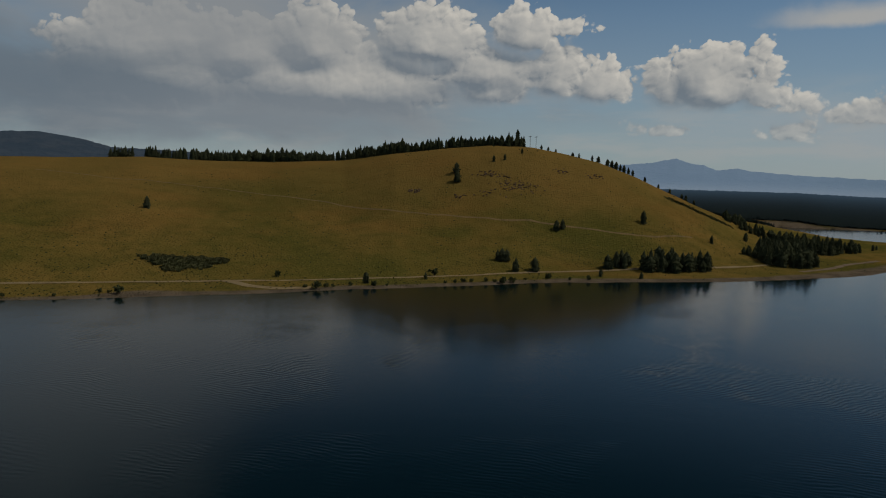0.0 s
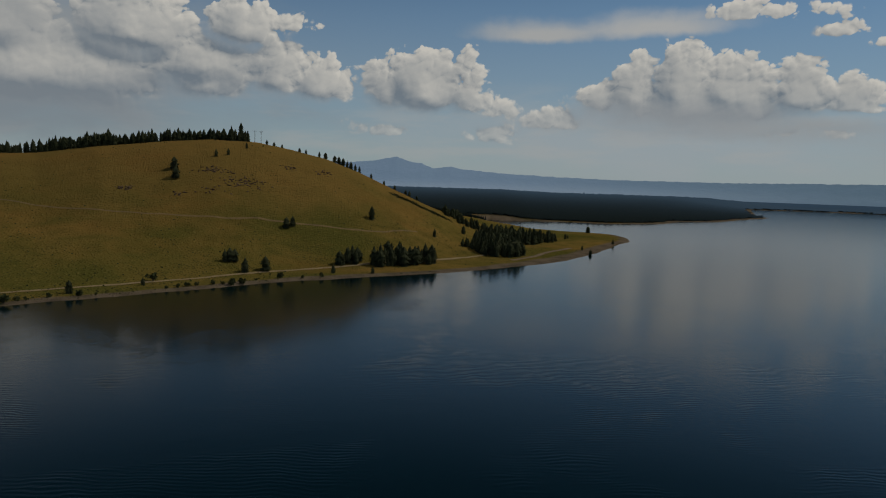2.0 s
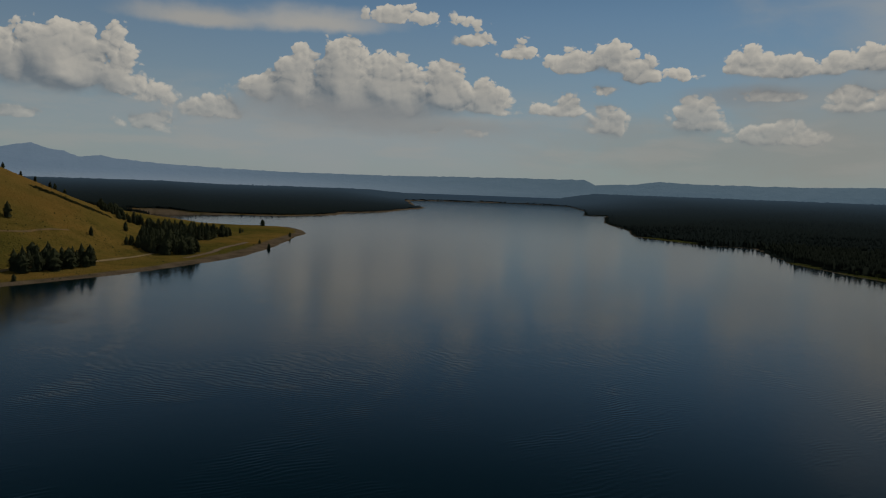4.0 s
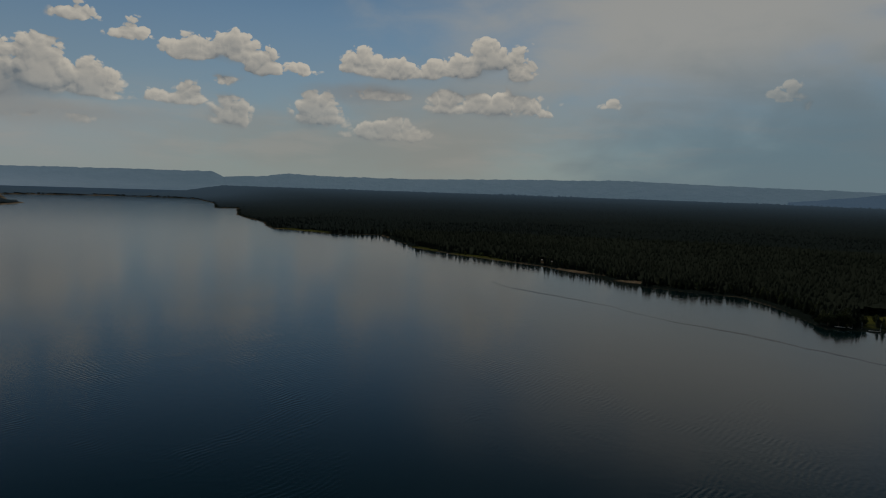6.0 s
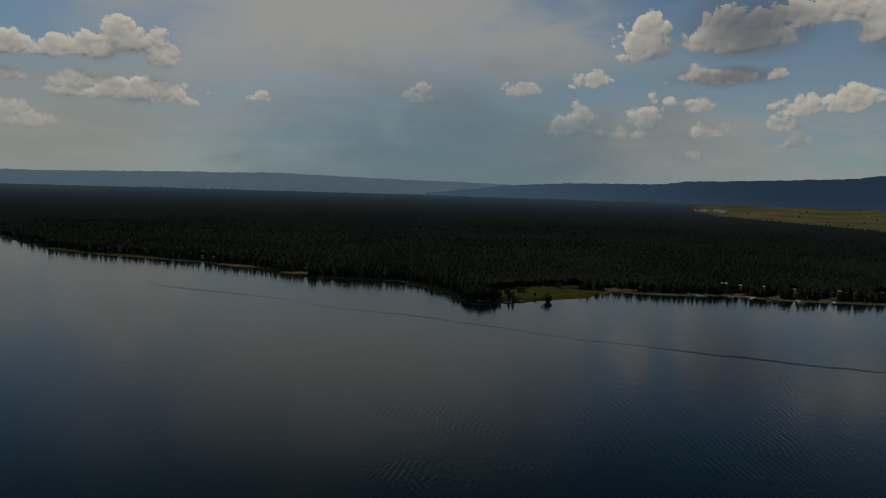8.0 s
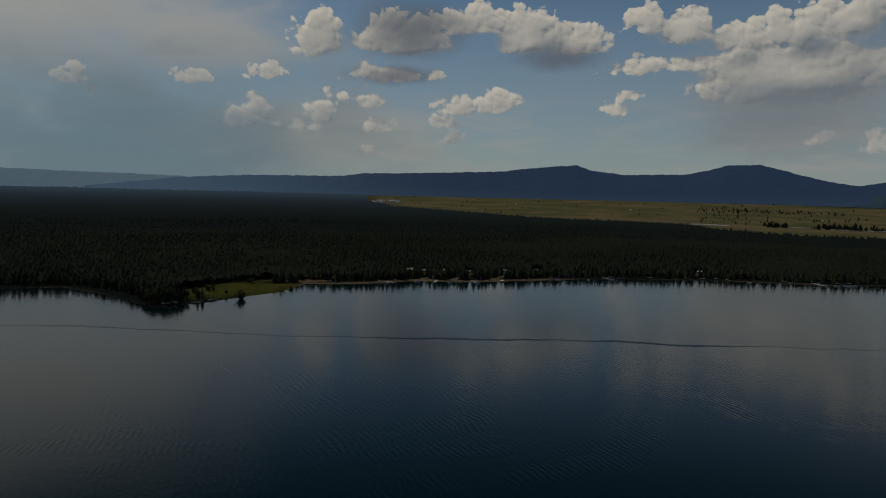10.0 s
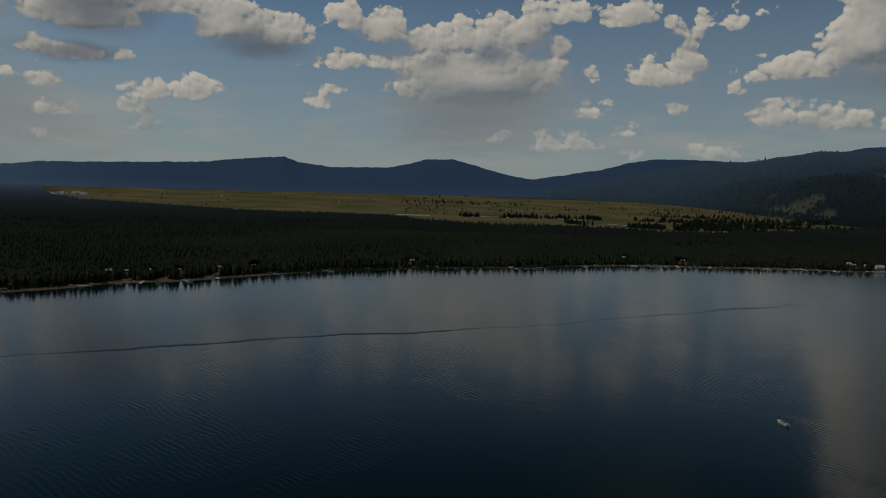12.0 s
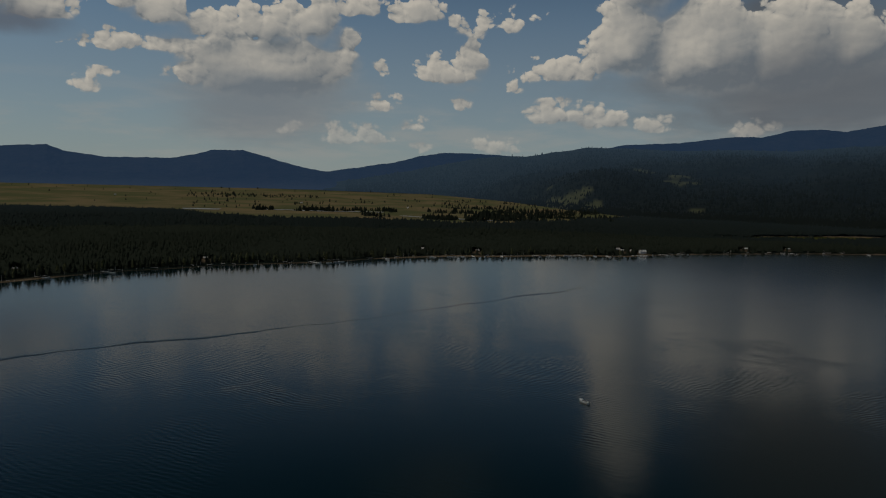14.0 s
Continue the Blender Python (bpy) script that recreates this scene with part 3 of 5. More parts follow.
def height(x, y):
    x, y = np.asarray(x, float), np.asarray(y, float)
    away, north = inland(x, y)
    r, b = np.hypot(x, y), bearing(x, y)
    lake = np.maximum(-7, away * 0.09)
    bank = 1.3 * smooth(away / 9) + 1.7 * smooth((away - 8) / 60) + 0.5 * fbm(x, y, 30, 3) * smooth(away / 15)
    rise = 44 * smooth((r - 1700) / 4200) * 2 * smooth(away / 500) * np.interp(b, (18, 48, 58), (0.68, 0.72, 1.0))
    table = np.array(HILL)
    foot, crest, angle = (np.interp(b, table[:, 0], table[:, k]) for k in (1, 2, 3))
    top = 100 + crest * np.tan(np.radians(angle))
    u = np.clip((r - foot) / (crest - foot), 0, 1)
    up = (top - 3) * (0.42 * u + 0.58 * smooth(u)) * smooth(u * 9)
    over = np.maximum(r - crest, 0)
    up = up - np.minimum(0.0002 * over ** 2 + 0.02 * over, np.maximum(top - 14, 0) * smooth(over / 900))
    part = north & (b > -80) & (b < 36)
    gully = 5 * fbm(x + 0.3 * y, y, 130, 4) * smooth(u * 3) * smooth((1 - u) * 5)
    hill = np.where(part, up + gully, 0) * smooth(away / 25) * smooth((36 - b) / 8) * smooth((b + 80) / 15)
    land = bank + rise + np.maximum(hill, 0)
    return np.where(away > 0, land, lake)


def solid(name, verts, tris, mat, fields=None, flat=False):
    """A mesh object from arrays of points and triangles or quads."""
    data = bpy.data.meshes.new(name)
    verts, tris = np.asarray(verts, np.float32), np.asarray(tris, np.int32)
    n, k = tris.shape
    data.vertices.add(len(verts))
    data.vertices.foreach_set("co", verts.ravel())
    data.loops.add(n * k)
    data.loops.foreach_set("vertex_index", tris.ravel())
    data.polygons.add(n)
    data.polygons.foreach_set("loop_start", np.arange(n, dtype=np.int32) * k)
    data.polygons.foreach_set("use_smooth", np.full(n, not flat))
    for key, values in (fields or {}).items():
        data.attributes.new(key, "FLOAT", "POINT").data.foreach_set("value", np.asarray(values, np.float32))
    data.update(calc_edges=True)
    data.materials.append(mat)
    return new(name, data)


def grid_quads(rows, cols, wrap=False):
    i, j = np.meshgrid(np.arange(rows - 1), np.arange(cols if wrap else cols - 1), indexing="ij")
    a, b = i * cols + j, i * cols + (j + 1) % cols
    return np.stack([a, a + cols, b + cols, b], -1).reshape(-1, 4)


def blot(x, y, cx, cy, w, d, turn=0):
    c, s = math.cos(radians(turn)), math.sin(radians(turn))
    u, v = (x - cx) * c + (y - cy) * s, -(x - cx) * s + (y - cy) * c
    return smooth((1.0 - np.hypot(u / w, v / d) + 0.5 * fbm(x, y, 0.5 * min(w, d), 3)) * 3)


# grassy openings on the wooded shore: x, y, half length, half depth, turn
CLEARINGS = [(636, -242, 78, 44, 100), (1018, 212, 80, 22, 50), (1110, 310, 60, 14, 38), (1420, 660, 110, 18, 70),
             (-560, -1690, 270, 64, 28)]


# bare sand: x, y, half length, half depth, turn
SANDS = [(600, -395, 45, 10, 70), (585, -452, 60, 9, 115), (612, -430, 42, 8, 105), (820, -4, 20, 12, 60), (568, -505, 50, 6, 118), (900, 62, 50, 7, 50), (660, -322, 26, 10, 60)]


# lakeside houses: x, y, turn, size
CABINS = [(668, -462, 70, 0.65), (656, -474, 60, 0.6), (645, -494, 70, 0.65), (622, -515, 80, 0.6), (606, -560, 60, 0.65), (590, -598, 65, 0.6), (240, -1010, 35, 0.9),
          (-66, -1128, 20, 0.9), (-290, -1262, 10, 1.0), (-372, -1300, 15, 0.9), (985, 96, 50, 0.5), (1000, 112, 40, 0.5), (158, -1022, 40, 0.8), (470, -770, 50, 0.8),
          (-98, -1118, 15, 1.0), (-84, -1140, 30, 0.6), (-62, -1150, 10, 0.6)]


def open_meadow(x, y, r, b):
    """The wide dry valley floor beyond the woods."""
    edge = np.interp(b, (122, 124, 126, 130, 138, 144, 148.5, 152, 157, 161, 166, 170, 174, 178, 183, 188), (4700, 3500, 3050, 2800, 2390, 2330, 2240, 2000, 1915, 1910, 1900, 1830, 1880, 2000, 2300, 2700))
    return smooth((r - edge + 120 * fbm(x, y, 200, 3)) / 60) * smooth((b - 122) / 4) * smooth((189 - b) / 6)


def cover(x, y):
    """Which ground lies where: grass, meadow, lush, beach."""
    away, north = inland(x, y)
    r, b = np.hypot(x, y), bearing(x, y)
    grass = np.where(north & (r < np.interp(b, (-80, 14, 20, 30, 40), (2600, 1500, 1500, 1650, 1650))), 1.0, 0.0)
    grass = np.maximum(grass, np.where(north, smooth((40 - away) / 30) * (r < 2200), 0))
    meadow = np.where(~north & (away > 0), open_meadow(x, y, r, b), 0)
    lush = np.zeros(x.shape)
    for c in CLEARINGS:
        lush = np.maximum(lush, blot(x, y, *c))
    lush = np.where(away > 0, lush, 0)
    width = np.where(north, 13 + 12 * smooth((b - 12) / 10), 1.0 + 5.5 * smooth((b - 108) / 12)) + np.where(north, 16, 9) * fbm(x, y, 120, 3)
    beach = smooth((width - away) / 6)
    for hx, hy, turn, size in CABINS:
        # trodden ground between each house and the water
        d = math.hypot(hx, hy)
        lot = blot(x, y, hx - 12 * hx / d, hy - 12 * hy / d, 20 * size + 6, 9 * size + 3, math.degrees(math.atan2(hy, hx)))
        beach = np.maximum(beach, np.where(away > 0, 0.6 * lot, 0))
    for c in SANDS:
        beach = np.maximum(beach, np.where(away > -2, blot(x, y, *c), 0))
    return grass, meadow, lush, beach


bearings = np.concatenate([np.arange(-40, 215, 0.3), np.arange(215, 320, 1.5)])
radii = np.concatenate([[1, 150, 300, 420], np.arange(480, 1150, 4.0), 1150 * np.exp(np.arange(0, 1.45, 0.011)), [4900]])
_r, _a = np.meshgrid(radii, np.radians(bearings), indexing="ij")
gx, gy = (_r * np.sin(_a)).ravel(), (_r * np.cos(_a)).ravel()
_grass, _meadow, _lush, _beach = cover(gx, gy)
ground = solid("ground", np.stack([gx, gy, height(gx, gy)], 1), grid_quads(len(radii), len(bearings), True), GROUND,
               {"grass": _grass, "meadow": _meadow, "lush": _lush, "beach": _beach})
tagged(ground, "dry grass hill, wooded plain and sandy lake shore", "ground", kind="structure")

_b = np.radians(np.arange(0, 360, 2.0))
_rr = np.array([0.5, 60, 150, 300, 500, 800, 1300, 2000, 3000, 4000, 4890])
_r, _a = np.meshgrid(_rr, _b, indexing="ij")
lake = solid("water", np.stack([(_r * np.sin(_a)).ravel(), (_r * np.cos(_a)).ravel(), np.zeros(_r.size)], 1),
             grid_quads(len(_rr), len(_b), True), WATER)
tagged(lake, "calm dark blue lake with rippled patches", "lake", kind="structure")

# ---- far ranges: bearing and height of the skyline in degrees ----
RANGE_WEST = [(-60, 2.0), (-40, 2.1), (-32, 2.32), (-29.5, 2.42), (-27, 2.06), (-25, 1.52), (-21, 1.45), (-18.6, 1.3), (-10, 1.0), (2, 0.8)]
RANGE_NORTH = [(4, 0.8), (10, 1.2), (14, 1.36), (15.1, 1.43), (16.4, 1.56), (17.5, 1.81), (18.2, 1.92), (19.1, 1.60), (20.2, 1.45), (21.1, 1.08), (22.6, 1.25), (23.6, 1.05), (24.9, 0.98), (27.2, 0.80),
               (31.7, 0.66), (36, 0.57), (43, 0.58), (52, 0.72), (59.7, 0.79), (60.6, 0.4), (63.5, 0.54), (65.5, 0.82), (68, 0.7),
               (76, 0.72), (84, 0.96), (89, 1.04), (91.8, 1.12), (97, 1.0), (103, 0.86), (108.8, 0.78), (114, 0.6), (120, 0.3)]
RANGE_EAST = [(104, 0.1), (110, 0.62), (115.5, 0.95), (122.6, 1.04), (124.3, 1.28), (130.8, 1.5), (135.8, 1.7), (137.6, 1.96),
              (141.6, 2.3), (142.6, 1.92), (145.3, 1.58), (150, 1.69), (151.8, 2.1), (152.7, 2.39), (155, 2.45), (157, 1.96),
              (158.9, 1.41), (161.4, 1.0), (165, 0.6)]
RANGE_SOUTH_FAR = [(157, 0.3), (161.4, 1.0), (164, 1.4), (167, 1.9), (168.8, 2.42), (171, 2.76), (173.8, 2.74), (177.4, 2.55), (181, 2.9), (185, 3.6), (189, 3.8), (193, 4.27), (195, 4.22), (196.8, 4.69), (198.6, 4.75),
                   (200.3, 4.56), (202.6, 4.98), (215, 4.7), (225, 3.0)]
RANGE_SOUTH = [(158, -0.4), (160.9, 0.0), (164.7, 0.6), (168.4, 1.3), (171, 1.85), (173.9, 2.42), (175.8, 2.58), (177.4, 2.6), (180.5, 3.1),
               (182.3, 3.4), (185, 3.35), (189, 3.2), (193, 3.3), (197, 3.2), (200.3, 3.5), (205, 3.6), (215, 3.9), (235, 3.4), (262, 2.4), (285, 2.0), (302, 2.0)]


def station(b):
    """Middle of the arc from which that bearing is seen."""
    return np.interp(b, (0, 22, 56, 78, 105, 137, 171), (0, -2, -7, -9, -5, 20, 41)), np.interp(b, (0, 22, 56, 78, 105, 137, 171), (0, 12, 34, 43, 53, 54, 47))


def slopes(line, near, far, foot, power, relief):
    """The surface of a range: a function of the share of the way up to the crest and the bearing."""
    def surface(v, b):
        start = np.interp(b, *zip(*near)) if isinstance(near, list) else near
        low = np.interp(b, *zip(*foot)) if isinstance(foot, list) else foot
        r = start + (far - start) * v
        ox, oy = station(b)
        x, y = ox + r * np.sin(np.radians(b)), oy + r * np.cos(np.radians(b))
        sky = np.interp(b, *zip(*line)) + 0.05 * fbm(b * 60, b * 0, 22, 4)
        crest = 100 + far * np.tan(np.radians(sky))
        face = np.minimum(v, 1)
        spur = fbm(x, y, 800, 5)
        z = low + (crest - low) * face ** power + relief * spur * np.sin(np.pi * face) * smooth(face * 4)
        return x, y, z - np.maximum(v - 1, 0) * 900
    return surface


def openness(b, v, x, y, glades):
    bare = np.zeros(x.shape)
    for gb, gv, wb, wv in glades:
        bare = np.maximum(bare, smooth((1 - np.hypot((b - gb) / wb, (v - gv) / wv) + 2.2 * fbm(x, y, 90, 4)) * 1.5))
    return bare


def mountain_range(line, surface, mat, label, step=0.1, glades=()):
    b = np.arange(line[0][0], line[-1][0], step)
    v = np.concatenate([np.linspace(0, 1, 40), [1.02, 1.05]])
    vv, bb = np.meshgrid(v, b, indexing="ij")
    x, y, z = (q.ravel() for q in surface(vv, bb))
    bare = openness(bb.ravel(), vv.ravel(), x, y, glades)
    ob = solid("backdrop_mountain", np.stack([x, y, z], 1), grid_quads(len(v), len(b)), mat, {"open": bare})
    return tagged(ob, label, "mountain", kind="structure")


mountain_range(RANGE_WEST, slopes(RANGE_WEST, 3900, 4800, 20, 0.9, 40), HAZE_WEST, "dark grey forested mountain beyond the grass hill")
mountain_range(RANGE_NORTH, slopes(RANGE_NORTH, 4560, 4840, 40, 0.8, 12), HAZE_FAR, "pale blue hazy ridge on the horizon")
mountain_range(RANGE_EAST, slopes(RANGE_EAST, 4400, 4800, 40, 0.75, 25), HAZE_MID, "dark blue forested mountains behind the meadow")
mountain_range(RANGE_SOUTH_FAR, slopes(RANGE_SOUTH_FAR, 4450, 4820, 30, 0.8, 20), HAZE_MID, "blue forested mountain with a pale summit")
SOUTH_FACE = slopes(RANGE_SOUTH, [(158, 4350), (170, 4100), (176, 3500), (181, 2900), (187, 2450), (205, 2300), (300, 2600)], 4600,
                    [(158, 66), (170, 56), (178, 26), (187, 3)], 1.0, 110)
# open grass on the slopes: bearing, share of the way up, half width, half height
GLADES = ((180.6, 0.05, 1.7, 0.12), (183.0, 0.04, 1.2, 0.08), (187.0, 0.50, 1.1, 0.05), (189.0, 0.42, 1.2, 0.04), (190.6, 0.10, 0.7, 0.02))
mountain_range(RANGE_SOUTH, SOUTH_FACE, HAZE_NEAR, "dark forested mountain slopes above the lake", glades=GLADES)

# ---- woods ----


def conifer_shape(seed, levels, fronds, slim=0.17, full=1.4):
    """Points and triangles of a crown one metre high: whorls of drooping fronds round a thin core."""
    rng = np.random.RandomState(seed)
    verts, tris = [], []

    def tri(*pts):
        k = len(verts)
        verts.extend(pts)
        tris.append((k, k + 1, k + 2))

    for k in range(levels):
        f = (k + 0.15) / levels
        z = 0.10 + 0.86 * f
        reach = slim * (1 - f ** full) ** 0.9 * rng.uniform(0.75, 1.2) + 0.012
        drop = 0.05 + 0.55 * reach
        spin = rng.uniform(0, 6.3)
        for j in range(fronds):
            a = spin + 6.283 * (j + rng.uniform(-0.25, 0.25)) / fronds
            w = 6.283 / fronds * 0.62
            m = reach * rng.uniform(0.7, 1.15)
            top = (0, 0, min(1.0, z + 1.5 / levels * 0.86))
            tri(top, (m * math.cos(a - w), m * math.sin(a - w), z - drop * rng.uniform(0.3, 0.9)),
                (m * math.cos(a + w), m * math.sin(a + w), z - drop * rng.uniform(0.3, 0.9)))
            if levels > 6:
                tri((0.2 * m * math.cos(a), 0.2 * m * math.sin(a), z + 0.03), (1.25 * m * math.cos(a), 1.25 * m * math.sin(a), z - drop),
                    (0.6 * m * math.cos(a + w), 0.6 * m * math.sin(a + w), z - 0.4 * drop))
    return np.array(verts), np.array(tris)


def fir_shape(seed, tiers, sides, wide=0.22):
    """A simpler crown one metre high for trees in a crowd: uneven skirts, one above the other."""
    rng = np.random.RandomState(seed)
    verts, tris = [], []
    for k in range(tiers):
        low, high = 0.06 + 0.74 * k / tiers, min(1.0, 0.06 + 0.74 * (k + 1) / tiers + 0.22)
        base = len(verts)
        a = (np.arange(sides) + rng.uniform(-0.3, 0.3, sides)) * 6.283 / sides
        m = wide * (1 - (k / tiers) ** 1.3 * 0.85) * rng.uniform(0.75, 1.2, sides)
        verts += [(m[j] * math.cos(a[j]), m[j] * math.sin(a[j]), low + rng.uniform(-0.05, 0.05)) for j in range(sides)]
        verts.append((rng.uniform(-0.02, 0.02), rng.uniform(-0.02, 0.02), high))
        tris += [(base + j, base + (j + 1) % sides, base + sides) for j in range(sides)]
    return np.array(verts), np.array(tris)


def spread(shapes, x, y, z, tall, wide, mat, name, label, category, flat=True):
    """Many trees joined into one object."""
    rng = np.random.RandomState(len(x))
    verts, tris, base = [], [], 0
    pick = rng.randint(0, len(shapes), len(x))
    for s, (v, t) in enumerate(shapes):
        m = pick == s
        n = int(m.sum())
        if not n:
            continue
        spin = rng.uniform(0, 6.283, n)
        c, d = np.cos(spin)[:, None] * (tall * wide)[m][:, None], np.sin(spin)[:, None] * (tall * wide)[m][:, None]
        px = x[m][:, None] + v[None, :, 0] * c - v[None, :, 1] * d
        py = y[m][:, None] + v[None, :, 0] * d + v[None, :, 1] * c
        pz = z[m][:, None] + v[None, :, 2] * tall[m][:, None]
        verts.append(np.stack([px, py, pz], -1).reshape(-1, 3))
        tris.append((t[None] + (np.arange(n) * len(v))[:, None, None]).reshape(-1, 3) + base)
        base += n * len(v)
    return tagged(solid(name, np.concatenate(verts), np.concatenate(tris), mat, flat=flat), label, category, kind="stuff")


def scatter(b0, b1, r0, r1, gap, rng):
    """Jittered points on a ring sector, whose spacing grows with distance."""
    xs, ys, r = [], [], r0
    while r < r1:
        s = gap * max(r, 650) / 700
        n = max(1, int(radians(b1 - b0) * r / s))
        a = np.radians(b0 + (b1 - b0) * (np.arange(n) + rng.uniform(-0.45, 0.45, n)) / n)
        rr = r + rng.uniform(-0.5, 0.5, n) * s
        xs.append(rr * np.sin(a)), ys.append(rr * np.cos(a))
        r += s
    return np.concatenate(xs), np.concatenate(ys)


def wooded(x, y):
    away, north = inland(x, y)
    r, b = np.hypot(x, y), bearing(x, y)
    grass, meadow, lush, beach = cover(x, y)
    ok = (away > np.where(north, 4, 11) + 9 * fbm(x, y, 60, 2)) & (lush < 0.12) & (beach < 0.55) & (meadow < 0.5) & (grass < 0.5) & (r < 4780)
    for hx, hy, turn, size in CABINS:
        # a gap from each house towards the camera, so that the house is seen
        d = math.hypot(hx, hy)
        ok &= to_line(x, y, [(hx, hy), (hx - 26 * hx / d, hy - 26 * hy / d)]) > 8.5 * size
    return ok


def gap_sheet(r0, r1, steps, mat, label):
    """A sheet added under the tree tops to fill the dark gaps between crowns."""
    b, r = np.arange(14, 211, 0.2), r0 * (r1 / r0) ** np.linspace(0, 1, steps)
    rr, bb = np.meshgrid(r, np.radians(b), indexing="ij")
    x, y = (rr * np.sin(bb)).ravel(), (rr * np.cos(bb)).ravel()
    ok = wooded(x, y) & (inland(x, y)[0] > 16)
    z = height(x, y) + 0.8 + 4.2 * smooth((inland(x, y)[0] - 14) / 40) + 2.0 * fbm(x, y, 70, 2) + 5.0 * fbm(x, y, 9, 2)
    quads = grid_quads(len(r), len(b))
    return tagged(solid("forest", np.stack([x, y, z], 1), quads[ok[quads].all(1)], mat), label, "forest", kind="stuff")


rng = np.random.RandomState(7)
NEAR_SHAPES = [fir_shape(k, 3, 7, 0.2) for k in range(5)]
MID_SHAPES = [fir_shape(20 + k, 2, 6, 0.21) for k in range(4)]
FAR_SHAPES = [fir_shape(40 + k, 1, 5, 0.25) for k in range(3)]
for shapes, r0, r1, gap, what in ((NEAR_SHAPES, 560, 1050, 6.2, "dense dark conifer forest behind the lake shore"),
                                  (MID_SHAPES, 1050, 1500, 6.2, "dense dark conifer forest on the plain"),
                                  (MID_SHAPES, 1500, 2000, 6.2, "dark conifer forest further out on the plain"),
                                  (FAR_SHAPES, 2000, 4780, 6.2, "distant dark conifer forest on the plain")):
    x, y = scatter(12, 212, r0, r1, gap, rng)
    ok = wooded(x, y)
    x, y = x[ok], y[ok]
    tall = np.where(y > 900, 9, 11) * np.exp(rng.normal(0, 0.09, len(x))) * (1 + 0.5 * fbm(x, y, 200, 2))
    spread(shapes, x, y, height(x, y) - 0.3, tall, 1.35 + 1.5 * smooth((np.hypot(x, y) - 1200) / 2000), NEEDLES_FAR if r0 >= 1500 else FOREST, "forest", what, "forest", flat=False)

gap_sheet(600, 1500, 130, FOREST, "sheet filling the gaps between conifer crowns behind the shore")
gap_sheet(1500, 4700, 150, NEEDLES_FAR, "sheet filling the gaps between crowns of the distant forest")

# the wood on the back of the hill's crest
x, y = scatter(-25, 6.6, 1060, 1420, 4.8, rng)
r, b = np.hypot(x, y), bearing(x, y)
table = np.array(HILL)
crest = np.interp(b, table[:, 0], table[:, 2])
ok = (r > crest + 14 + 40 * fbm(x, y, 60, 2)) & (r < crest + 150) & ((b > -19.5) | (fbm(x, y, 30, 2) > 0.22)) & (fbm(x, y, 45, 2) > -0.3)
x, y = x[ok], y[ok]
tall = 17.0 * np.exp(rng.normal(0, 0.15, len(x))) * (1 + 0.32 * fbm(x, y, 45, 2))
spread([conifer_shape(60 + k, 10, 6, 0.17 + 0.03 * (k % 3), 2.2 + 0.5 * k) for k in range(6)], x, y, height(x, y) - 0.3, tall, 1.0 + 0 * x, NEEDLES, "forest", "dark conifer wood along the hill's crest", "forest")

# trees on the southern slopes, down to the shore plain
b, v = rng.uniform(163, 207, 7000), rng.uniform(0.0, 1.0, 7000) ** 1.3
b = np.concatenate([b, rng.uniform(176, 207, 2600)])
v = np.concatenate([v, rng.uniform(0.0, 0.06, 2600)])
x, y, z = SOUTH_FACE(v, b)
ok = (openness(b, v, x, y, GLADES) < 0.35) | (rng.uniform(0, 1, len(x)) < 0.45)
x, y, z = x[ok], y[ok], z[ok]
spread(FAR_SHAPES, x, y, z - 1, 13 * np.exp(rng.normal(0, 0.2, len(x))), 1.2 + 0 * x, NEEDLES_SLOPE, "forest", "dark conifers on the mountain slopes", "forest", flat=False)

# ---- building blocks of the things ----


def part(name, bm, mat, parent, label="", flat=True):
    data = bpy.data.meshes.new(name)
    bm.to_mesh(data)
    bm.free()
    data.materials.append(mat)
    if not flat:
        data.polygons.foreach_set("use_smooth", [True] * len(data.polygons))
    ob = new(name, data)
    ob.parent = parent
    return tagged(ob, label)


def thing(name, label, category, group="", m=None):
    ob = new(name)
    if m is not None:
        ob.matrix_basis = m
    return tagged(ob, label, category, group)


def box(bm, x, y, z, sx, sy, sz, turn=0.0):
    """A block by its centre and size, with edges broken."""
    m = pose(x, y, z, 0, 0, turn) @ Matrix.Diagonal((sx, sy, sz, 1))
    made = bmesh.ops.create_cube(bm, size=1, matrix=m)
    edges = list({e for v in made["verts"] for e in v.link_edges})
    bmesh.ops.bevel(bm, geom=edges, offset=min(sx, sy, sz) * 0.12, segments=1, affect="EDGES")
    return bm


def stick(bm, a, b, r0, r1, sides=6):
    a, b = Vector(a), Vector(b)
    d = b - a
    m = Matrix.Translation((a + b) / 2) @ d.to_track_quat("Z", "Y").to_matrix().to_4x4()
    bmesh.ops.create_cone(bm, cap_ends=True, segments=sides, radius1=r0, radius2=r1, depth=d.length, matrix=m)
    return bm


def mesh_bm(verts, tris):
    bm = bmesh.new()
    vs = [bm.verts.new(v) for v in verts]
    for t in tris:
        bm.faces.new([vs[k] for k in t])
    return bm


def at_ground(x, y, size=1.0, turn=0.0, sink=0.0):
    z = float(height(np.array([x]), np.array([y]))[0])
    return pose(x, y, z - sink, 0, 0, turn) @ Matrix.Scale(size, 4)


